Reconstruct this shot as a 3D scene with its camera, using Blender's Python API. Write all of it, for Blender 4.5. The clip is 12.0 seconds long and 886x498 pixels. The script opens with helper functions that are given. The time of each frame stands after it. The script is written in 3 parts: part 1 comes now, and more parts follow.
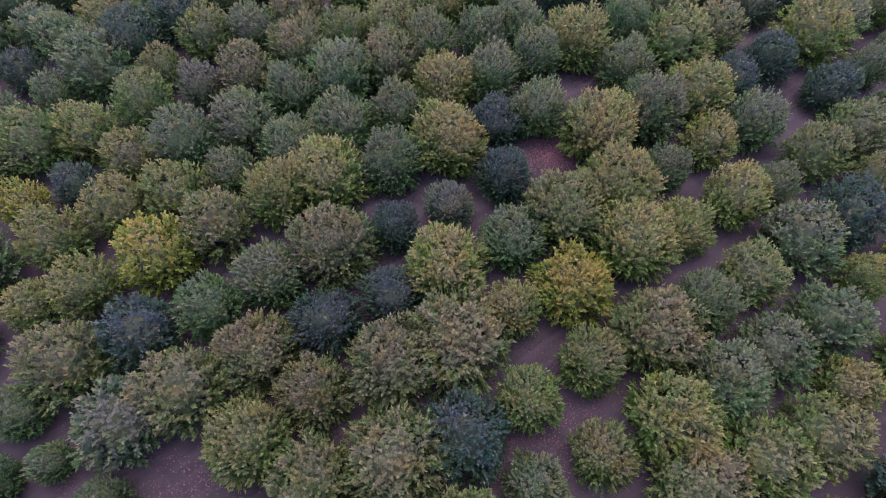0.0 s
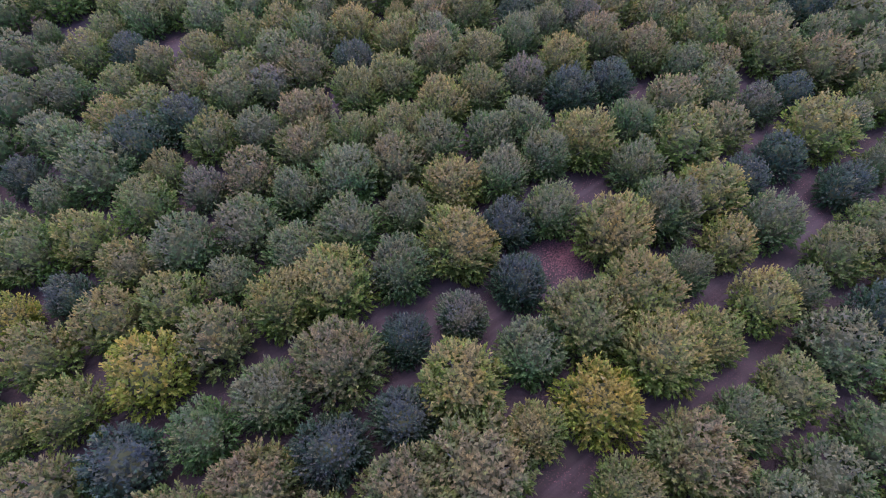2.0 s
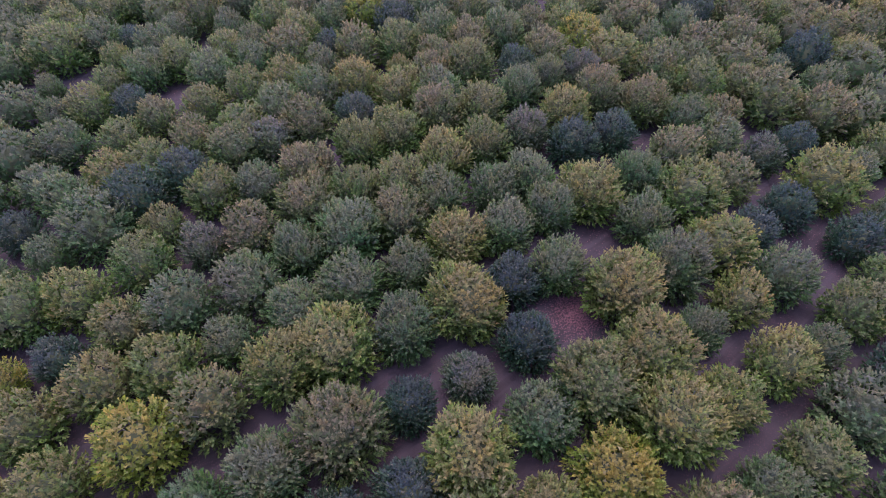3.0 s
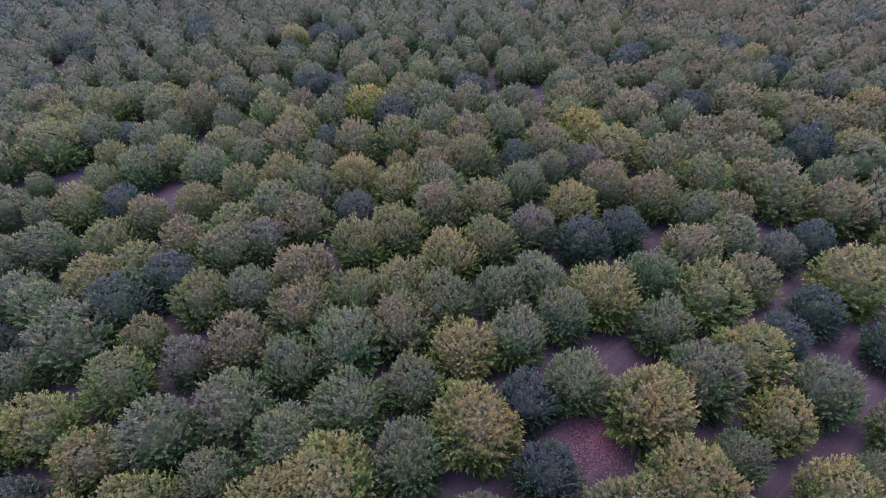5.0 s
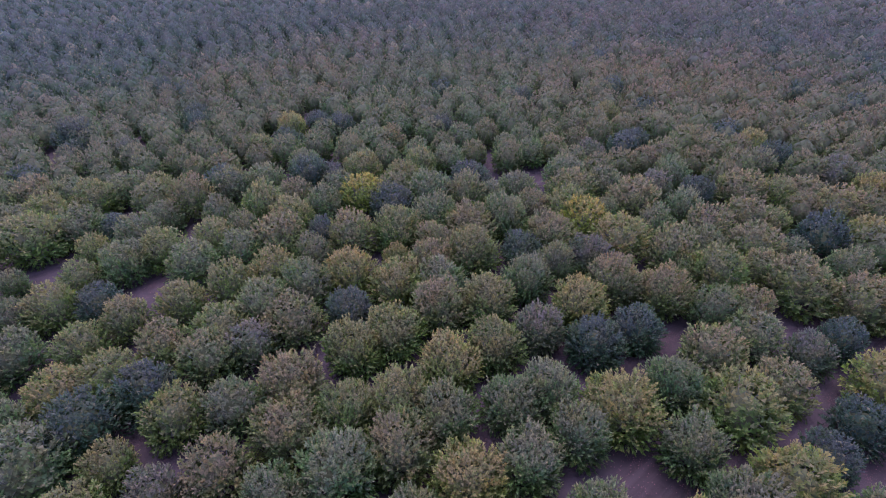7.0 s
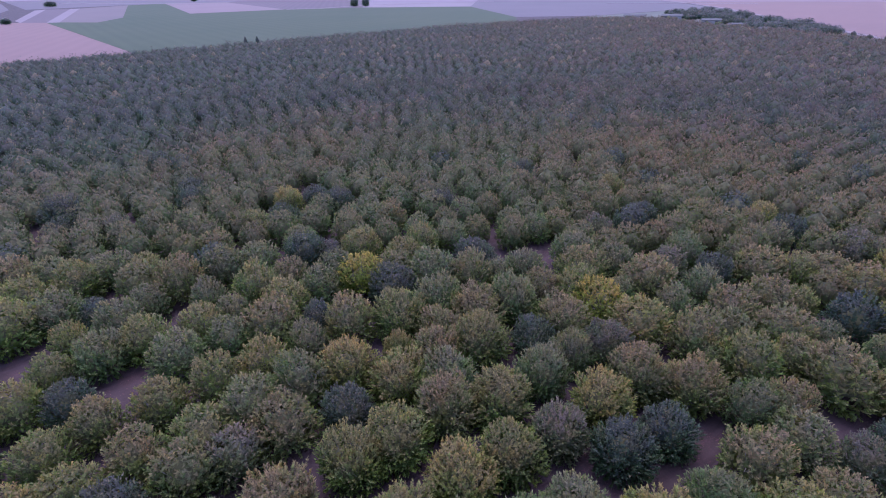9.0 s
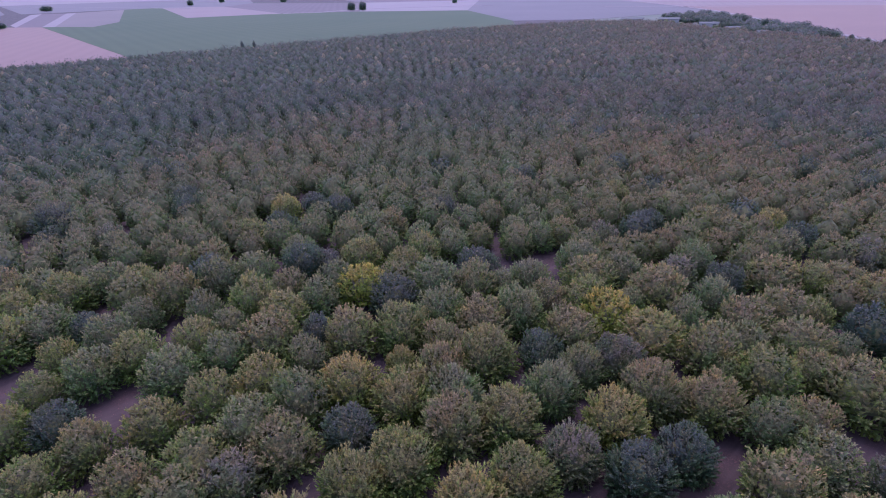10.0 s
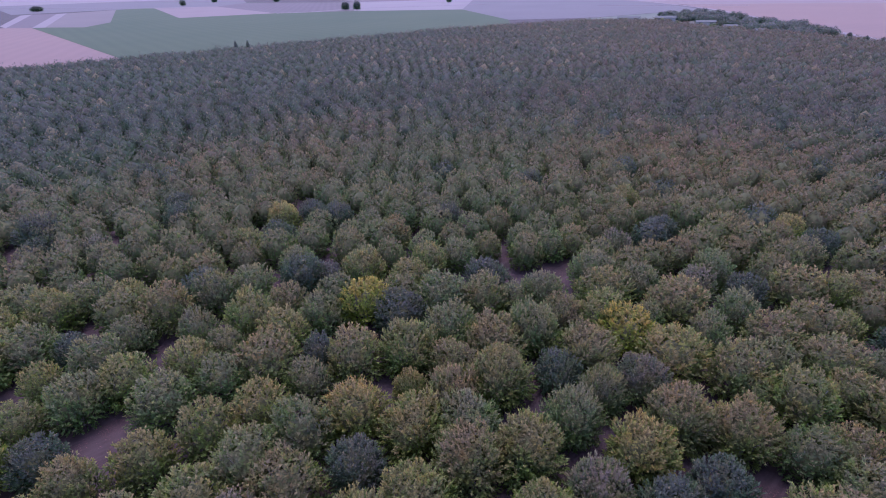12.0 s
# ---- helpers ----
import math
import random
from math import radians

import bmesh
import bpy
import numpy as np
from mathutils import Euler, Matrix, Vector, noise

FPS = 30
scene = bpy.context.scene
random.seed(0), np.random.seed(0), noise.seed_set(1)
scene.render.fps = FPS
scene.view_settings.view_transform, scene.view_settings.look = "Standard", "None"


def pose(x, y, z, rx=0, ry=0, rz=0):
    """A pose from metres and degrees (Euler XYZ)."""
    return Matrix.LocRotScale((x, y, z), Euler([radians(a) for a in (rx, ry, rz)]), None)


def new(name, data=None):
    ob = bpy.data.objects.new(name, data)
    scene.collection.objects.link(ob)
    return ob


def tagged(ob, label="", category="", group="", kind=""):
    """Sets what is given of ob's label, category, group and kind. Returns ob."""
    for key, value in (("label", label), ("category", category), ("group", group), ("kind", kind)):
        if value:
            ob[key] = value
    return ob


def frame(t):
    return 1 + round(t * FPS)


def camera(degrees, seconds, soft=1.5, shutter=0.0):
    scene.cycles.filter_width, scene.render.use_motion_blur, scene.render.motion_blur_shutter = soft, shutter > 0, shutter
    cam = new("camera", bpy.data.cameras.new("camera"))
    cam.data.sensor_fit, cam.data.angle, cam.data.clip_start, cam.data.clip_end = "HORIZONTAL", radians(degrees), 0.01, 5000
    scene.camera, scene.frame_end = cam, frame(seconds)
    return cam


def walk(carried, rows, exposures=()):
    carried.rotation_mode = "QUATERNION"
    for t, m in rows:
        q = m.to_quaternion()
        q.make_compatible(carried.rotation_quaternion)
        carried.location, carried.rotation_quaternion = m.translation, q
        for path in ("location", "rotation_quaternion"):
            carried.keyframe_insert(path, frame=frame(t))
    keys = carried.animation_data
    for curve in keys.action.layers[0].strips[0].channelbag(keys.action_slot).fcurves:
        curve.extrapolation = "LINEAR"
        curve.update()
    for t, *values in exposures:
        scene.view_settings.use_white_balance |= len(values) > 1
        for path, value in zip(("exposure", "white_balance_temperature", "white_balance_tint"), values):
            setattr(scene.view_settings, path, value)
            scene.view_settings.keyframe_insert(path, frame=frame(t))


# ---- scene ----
cam = camera(78.6, 12.0, soft=1.0)
METRES, EYE, TILT, LEAN, TURN = 20.03, 28.4, 0.0, 0.0, -35.3
ROWS = [
    (0.0, 0.0, 0.0, 0.0, -1.21, -60.25, 0.69),
    (0.5, -0.0115, 0.0309, -0.0022, -1.38, -58.4, 0.72),
    (1.0, -0.0237, 0.0633, -0.0039, -1.56, -56.36, 0.72),
    (1.5, -0.0331, 0.0947, -0.006, -1.72, -54.45, 0.76),
    (2.0, -0.042, 0.1299, -0.0088, -1.93, -52.34, 0.79),
    (2.5, -0.0489, 0.1639, -0.011, -2.09, -50.37, 0.8),
    (3.0, -0.0588, 0.2042, -0.012, -2.28, -48.26, 0.82),
    (5.0, -0.0826, 0.3743, -0.0142, -2.96, -40.6, 0.84),
    (5.5, -0.0835, 0.4151, -0.0139, -3.13, -38.82, 0.88),
    (6.0, -0.085, 0.4612, -0.0145, -3.31, -36.89, 0.89),
    (6.5, -0.0858, 0.5051, -0.0146, -3.46, -35.14, 0.93),
    (7.0, -0.09, 0.5531, -0.0172, -3.63, -33.18, 0.96),
    (7.5, -0.095, 0.5977, -0.0178, -3.79, -31.45, 0.99),
    (8.5, -0.1108, 0.6915, -0.0207, -4.11, -28.0, 1.05),
    (9.0, -0.1191, 0.7385, -0.0221, -4.27, -26.5, 1.08),
    (9.5, -0.1274, 0.7839, -0.0235, -4.42, -26.11, 1.11),
    (10.0, -0.1393, 0.8253, -0.0239, -4.6, -26.17, 1.16),
    (10.5, -0.1503, 0.8604, -0.0255, -4.75, -26.19, 1.19),
    (11.0, -0.1622, 0.8974, -0.0268, -4.9, -26.23, 1.2),
    (11.5, -0.1724, 0.9335, -0.0289, -5.06, -26.24, 1.26),
    (12.0, -0.1818, 0.9778, -0.0311, -5.21, -26.25, 1.29),
]
walk(cam, [(t, pose(0, 0, EYE, TILT, LEAN, TURN) @ pose(METRES * x, METRES * y, METRES * z, 90 + pitch, roll, yaw)) for t, x, y, z, yaw, pitch, roll in ROWS],
     exposures=[(0.0, 1.63, 5360, 17), (3.0, 1.6, 5260, 22), (5.5, 1.56, 5210, 27), (7.5, 1.43, 5190, 30), (9.5, 1.25, 5300, 31), (12.0, 1.26, 5380, 30)])

# ---------------------------------------------------------------- light: dull dusk under a veiled sky
SUN_HEIGHT, SUN_TURN = 76, 40
world = bpy.data.worlds.new("dusk_sky")
scene.world = world
world.use_nodes = True
wn = world.node_tree
sky = wn.nodes.new("ShaderNodeTexSky")
sky.sky_type, sky.sun_disc = "NISHITA", False
sky.sun_elevation, sky.sun_rotation = radians(SUN_HEIGHT), radians(SUN_TURN)
sky.air_density, sky.dust_density, sky.ozone_density = 1.0, 3.0, 1.0
wn.links.new(sky.outputs[0], wn.nodes["Background"].inputs[0])
wn.nodes["Background"].inputs[1].default_value = 0.265
sun_data = bpy.data.lights.new("sun", "SUN")
sun_data.energy, sun_data.angle, sun_data.color = 0.55, radians(60), (1.0, 0.92, 0.85)
sun = new("sun", sun_data)
sun.matrix_world = Matrix.Rotation(radians(-SUN_TURN), 4, "Z") @ pose(0, 0, 60, SUN_HEIGHT - 90, 0, 0)

# ---------------------------------------------------------------- materials


class Nodes:
    """A small builder for node materials."""

    def __init__(self, name):
        self.mat = bpy.data.materials.new(name)
        self.mat.use_nodes = True
        self.tree = self.mat.node_tree
        self.bsdf = self.tree.nodes["Principled BSDF"]
        self.out = self.tree.nodes["Material Output"]

    def add(self, kind, **inputs):
        n = self.tree.nodes.new("ShaderNode" + kind)
        for key, value in inputs.items():
            self.put(n.inputs[key.replace("_", " ")], value)
        return n

    def put(self, socket, value):
        if isinstance(value, bpy.types.NodeSocket):
            self.tree.links.new(value, socket)
        else:
            socket.default_value = value

    def math(self, op, a, b=0.0, clamp=False):
        n = self.tree.nodes.new("ShaderNodeMath")
        n.operation, n.use_clamp = op, clamp
        self.put(n.inputs[0], a)
        self.put(n.inputs[1], b)
        return n.outputs[0]

    def mix(self, factor, a, b, blend="MIX"):
        n = self.tree.nodes.new("ShaderNodeMix")
        n.data_type, n.blend_type = "RGBA", blend
        self.put(n.inputs["Factor"], factor)
        self.put(n.inputs[6], a)
        self.put(n.inputs[7], b)
        return n.outputs[2]

    def noise(self, scale, detail=4.0, rough=0.55, where=None):
        n = self.add("TexNoise", Scale=scale, Detail=detail, Roughness=rough)
        if where is not None:
            self.put(n.inputs["Vector"], where)
        return n.outputs["Fac"]

    def steps(self, value, low, high):
        n = self.tree.nodes.new("ShaderNodeMapRange")
        self.put(n.inputs["Value"], value)
        n.inputs["From Min"].default_value, n.inputs["From Max"].default_value = low, high
        return n.outputs[0]

    def bump(self, height, strength, distance):
        n = self.add("Bump", Strength=strength, Distance=distance, Height=height)
        self.put(self.bsdf.inputs["Normal"], n.outputs[0])


def rgb(r, g, b):
    return (r, g, b, 1.0)


def leaf_material(name, from_attribute, spread):
    """Hazel leaves: each tree has its own autumn tint, each leaf its own shade; the crown's top has turned, its skirt is still green."""
    m = Nodes(name)
    where = m.add("NewGeometry")
    if from_attribute:
        a = m.tree.nodes.new("ShaderNodeAttribute")
        a.attribute_name = "tint"
        base = a.outputs["Color"]
    else:
        base = m.add("ObjectInfo").outputs["Color"]
    single = where.outputs["Random Per Island"]
    rank = m.tree.nodes.new("ShaderNodeAttribute")
    rank.attribute_name = "rank"
    tip_light = m.tree.nodes.new("ShaderNodeAttribute")
    tip_light.attribute_name = "tip_light"
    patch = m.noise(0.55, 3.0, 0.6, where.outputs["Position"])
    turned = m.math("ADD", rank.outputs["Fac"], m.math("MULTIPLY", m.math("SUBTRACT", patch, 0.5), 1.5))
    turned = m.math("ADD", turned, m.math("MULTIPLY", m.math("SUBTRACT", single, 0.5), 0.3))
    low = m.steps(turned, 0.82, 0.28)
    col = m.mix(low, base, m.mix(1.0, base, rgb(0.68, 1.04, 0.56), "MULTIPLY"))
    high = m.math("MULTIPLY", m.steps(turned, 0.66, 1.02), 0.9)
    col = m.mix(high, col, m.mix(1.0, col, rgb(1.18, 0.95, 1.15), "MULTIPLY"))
    bloom = m.noise(0.95, 2.0, 0.5, where.outputs["Position"])
    col = m.mix(m.math("MULTIPLY", m.steps(bloom, 0.5, 0.66), 1.6 * spread), col, m.mix(1.0, col, rgb(0.9, 0.95, 1.2), "MULTIPLY"))
    col = m.mix(m.math("MULTIPLY", m.steps(bloom, 0.48, 0.34), 1.6 * spread), col, m.mix(1.0, col, rgb(1.14, 1.07, 0.72), "MULTIPLY"))
    # inner leaves darker, shoot tips lighter: shade within the crown put into colour
    col = m.mix(m.steps(tip_light.outputs["Fac"], 0.4, 1.0), m.mix(1.0, col, rgb(0.92, 0.93, 0.94), "MULTIPLY"), m.mix(1.0, col, rgb(1.26, 1.23, 1.14), "MULTIPLY"))
    dry = m.steps(single, 0.93, 0.97)
    col = m.mix(m.math("MULTIPLY", dry, 0.5), col, rgb(0.21, 0.155, 0.08))
    shade = m.math("ADD", 0.89 - spread / 2, m.math("MULTIPLY", m.math("FRACT", m.math("MULTIPLY", single, 7.0)), spread))
    col = m.mix(1.0, col, shade, "MULTIPLY")
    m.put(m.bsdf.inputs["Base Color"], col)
    m.bsdf.inputs["Roughness"].default_value = 0.6
    m.bsdf.inputs["Specular IOR Level"].default_value = 0.3
    thin = m.add("BsdfTranslucent", Color=col)
    both = m.add("MixShader", Fac=0.58)
    m.put(both.inputs[1], m.bsdf.outputs[0])
    m.put(both.inputs[2], thin.outputs[0])
    m.put(m.out.inputs["Surface"], both.outputs[0])
    return m.mat


def bark_material():
    m = Nodes("hazel_bark")
    n = m.noise(9.0, 6.0)
    m.put(m.bsdf.inputs["Base Color"], m.mix(n, rgb(0.07, 0.055, 0.045), rgb(0.2, 0.17, 0.14)))
    m.bsdf.inputs["Roughness"].default_value = 0.85
    m.bump(n, 0.6, 0.02)
    return m.mat


def soil_material():
    """Reddish-brown trodden soil with wheel lanes along the rows, paler dusty stretches, leaf litter and damp dark patches."""
    m = Nodes("orchard_soil")
    p = m.add("NewGeometry").outputs["Position"]
    wide = m.noise(0.16, 3.0, 0.5, p)
    mid = m.noise(1.3, 5.0, 0.6, p)
    fine = m.noise(14.0, 6.0, 0.7, p)
    lane = m.add("Mapping", Vector=p)
    lane.inputs["Rotation"].default_value = (0, 0, radians(8.2))
    lane.inputs["Scale"].default_value = (0.07, 1.0, 1.0)
    lanes = m.noise(1.5, 3.0, 0.6, lane.outputs[0])
    col = m.mix(m.steps(mid, 0.3, 0.7), rgb(0.018, 0.0105, 0.0115), rgb(0.03, 0.0175, 0.0195))
    col = m.mix(m.math("MULTIPLY", m.steps(wide, 0.47, 0.64), 0.55), col, rgb(0.055, 0.036, 0.041))
    col = m.mix(m.math("MULTIPLY", m.steps(lanes, 0.48, 0.66), 0.45), col, rgb(0.054, 0.037, 0.04))
    col = m.mix(m.math("MULTIPLY", m.steps(lanes, 0.42, 0.3), 0.35), col, rgb(0.03, 0.026, 0.019))
    col = m.mix(m.math("MULTIPLY", m.steps(fine, 0.4, 0.75), 0.5), col, rgb(0.03, 0.021, 0.022))
    cells = m.add("TexVoronoi", Vector=p, Scale=9.0, Randomness=1.0)
    litter = m.math("MULTIPLY", m.math("LESS_THAN", cells.outputs["Distance"], 0.34), m.steps(m.noise(0.5, 3.0, 0.6, p), 0.45, 0.64))
    tint = m.mix(m.add("SeparateColor", Color=cells.outputs["Color"]).outputs[0], rgb(0.07, 0.024, 0.028), rgb(0.09, 0.042, 0.046))
    col = m.mix(m.math("MULTIPLY", litter, 0.6), col, tint)
    m.put(m.bsdf.inputs["Base Color"], col)
    m.bsdf.inputs["Roughness"].default_value = 0.95
    m.bsdf.inputs["Specular IOR Level"].default_value = 0.2
    m.bump(m.math("ADD", mid, m.math("MULTIPLY", fine, 0.4)), 0.7, 0.08)
    return m.mat


def field_material(name, a, b, stripe=0.0, turn=0.0):
    """A far field: two close colours in broad patches, with faint drill lines."""
    m = Nodes(name)
    p = m.add("NewGeometry").outputs["Position"]
    broad = m.noise(0.012, 5.0, 0.6, p)
    small = m.noise(0.25, 4.0, 0.6, p)
    f = m.math("ADD", m.math("MULTIPLY", m.steps(broad, 0.3, 0.7), 0.7), m.math("MULTIPLY", small, 0.3))
    col = m.mix(f, rgb(*a), rgb(*b))
    if stripe:
        mp = m.add("Mapping", Vector=p)
        mp.inputs["Rotation"].default_value = (0, 0, radians(turn))
        w = m.add("TexWave", Vector=mp.outputs[0], Scale=0.035, Distortion=1.5, Detail=2.0)
        col = m.mix(m.math("MULTIPLY", w.outputs["Fac"], stripe), col, rgb(a[0] * 0.7, a[1] * 0.7, a[2] * 0.7))
    m.put(m.bsdf.inputs["Base Color"], col)
    m.bsdf.inputs["Roughness"].default_value = 0.95
    m.bsdf.inputs["Specular IOR Level"].default_value = 0.15
    return m.mat


def plain_material(name, a, b, scale, rough):
    m = Nodes(name)
    n = m.noise(scale, 5.0)
    m.put(m.bsdf.inputs["Base Color"], m.mix(n, rgb(*a), rgb(*b)))
    m.bsdf.inputs["Roughness"].default_value = rough
    m.bump(n, 0.3, 0.02)
    return m.mat


def litter_material():
    m = Nodes("fallen_leaves")
    single = m.add("NewGeometry").outputs["Random Per Island"]
    col = m.mix(single, rgb(0.07, 0.02, 0.024), rgb(0.12, 0.038, 0.042))
    m.put(m.bsdf.inputs["Base Color"], col)
    m.bsdf.inputs["Roughness"].default_value = 0.8
    return m.mat


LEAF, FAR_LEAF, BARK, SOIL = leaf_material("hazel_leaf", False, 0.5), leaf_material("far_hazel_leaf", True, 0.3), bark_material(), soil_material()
LITTER = litter_material()
# dark twig heart of near crowns: the crown's inner shade put into its colour
SHADED_CORE = plain_material("shaded_crown_core", (0.036, 0.036, 0.015), (0.075, 0.068, 0.026), 5.0, 1.0)
STUBBLE = field_material("pink_stubble", (0.104, 0.064, 0.062), (0.119, 0.072, 0.067), 0.15, 20)
GREEN = field_material("green_crop", (0.027, 0.036, 0.018), (0.038, 0.043, 0.023), 0.25, 4)
TAN = field_material("tan_stubble", (0.104, 0.073, 0.076), (0.118, 0.083, 0.087), 0.15, 60)
PLOUGHED = field_material("ploughed_earth", (0.064, 0.046, 0.052), (0.078, 0.055, 0.060), 0.3, 30)
FALLOW = field_material("fallow_land", (0.070, 0.057, 0.063), (0.083, 0.066, 0.073), 0.15, 75)
TAN_SOIL = field_material("tan_tilled_soil", (0.077, 0.059, 0.060), (0.094, 0.070, 0.070), 0.2, 50)
PALE = field_material("pale_straw", (0.108, 0.083, 0.092), (0.123, 0.095, 0.102))
GRASS = field_material("rough_grass", (0.055, 0.056, 0.046), (0.085, 0.08, 0.068))
WALL_PAINT = plain_material("weathered_white_wall", (0.17, 0.155, 0.15), (0.27, 0.25, 0.24), 2.0, 0.9)
SHEET_ROOF = plain_material("grey_sheet_roof", (0.045, 0.042, 0.043), (0.075, 0.07, 0.071), 0.8, 1.0)
DARK_OPENING = plain_material("dark_timber_door", (0.05, 0.045, 0.045), (0.09, 0.08, 0.07), 3.0, 0.8)
POST_WOOD = plain_material("grey_post_wood", (0.16, 0.13, 0.11), (0.24, 0.2, 0.17), 6.0, 0.9)

# autumn tints of the leaves, one letter for each kind of tree; N has distance haze greyed into it
TINTS = {"Y": (0.218, 0.176, 0.03), "M": (0.172, 0.146, 0.042), "O": (0.137, 0.129, 0.04), "B": (0.142, 0.119, 0.048), "G": (0.097, 0.107, 0.043),
         "S": (0.113, 0.116, 0.051), "D": (0.05, 0.06, 0.045), "P": (0.102, 0.095, 0.06), "N": (0.098, 0.106, 0.1)}
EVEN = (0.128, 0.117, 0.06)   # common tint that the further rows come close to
WORDS = {"M": "muted olive-yellow hazel bush with brown-tipped leaves", "Y": "yellow autumn hazel bush with dense round crown", "O": "olive-green hazel bush turning yellow in autumn",
         "B": "hazel bush with brownish autumn leaves on top", "G": "fresh green hazel bush with leaves to the ground",
         "S": "grey-green hazel bush with dense round crown", "D": "dark blue-green hazel bush with compact crown",
         "P": "dull purple-brown hazel bush with thin leaves"}

# ---------------------------------------------------------------- mesh helpers


def mesh_from(name, verts, faces, material, smooth=False):
    """A mesh from arrays of vertices and of triangles or quads."""
    verts, faces = np.asarray(verts, np.float32), np.asarray(faces, np.int32)
    me = bpy.data.meshes.new(name)
    k = faces.shape[1]
    me.vertices.add(len(verts))
    me.vertices.foreach_set("co", verts.ravel())
    me.loops.add(faces.size)
    me.loops.foreach_set("vertex_index", faces.ravel())
    me.polygons.add(len(faces))
    me.polygons.foreach_set("loop_start", np.arange(0, faces.size, k, dtype=np.int32))
    if smooth:
        me.polygons.foreach_set("use_smooth", np.ones(len(faces), bool))
    me.materials.append(material)
    me.update(calc_edges=True)
    return me


def part(name, data, parent, label=""):
    ob = new(name, data)
    ob.parent = parent
    return tagged(ob, label)


def bm_mesh(name, bm, material):
    me = bpy.data.meshes.new(name)
    bm.to_mesh(me)
    bm.free()
    me.materials.append(material)
    return me


def unit(v):
    return v / np.maximum(np.linalg.norm(v, axis=-1, keepdims=True), 1e-6)


def blades(at, along, up, length, width, fold):
    """Folded leaf blades of two triangles: places, directions and sizes are arrays."""
    side = unit(np.cross(along, up))
    lift = unit(np.cross(side, along))
    l, w = length[:, None], width[:, None]
    mid = at + along * l * 0.45 + lift * w * fold
    v = np.stack([at, mid + side * w * 0.5, at + along * l, mid - side * w * 0.5], 1).reshape(-1, 3)
    i = np.arange(len(at))[:, None] * 4
    f = np.stack([i + [0, 1, 2], i + [0, 2, 3]], 1).reshape(-1, 3)
    return v, f


def slips(at, along, up, length, width):
    """Small leaves of one triangle each, for the crowded mass between the shoots."""
    side = unit(np.cross(along, up)) * width[:, None] * 0.5
    along = np.where(np.arange(len(at))[:, None] % 5 < 3, -along, along)
    root = at - along * length[:, None] * 0.4
    v = np.stack([root - side, root + side, at + along * length[:, None] * 0.6], 1).reshape(-1, 3)
    return v, np.arange(len(v)).reshape(-1, 3)


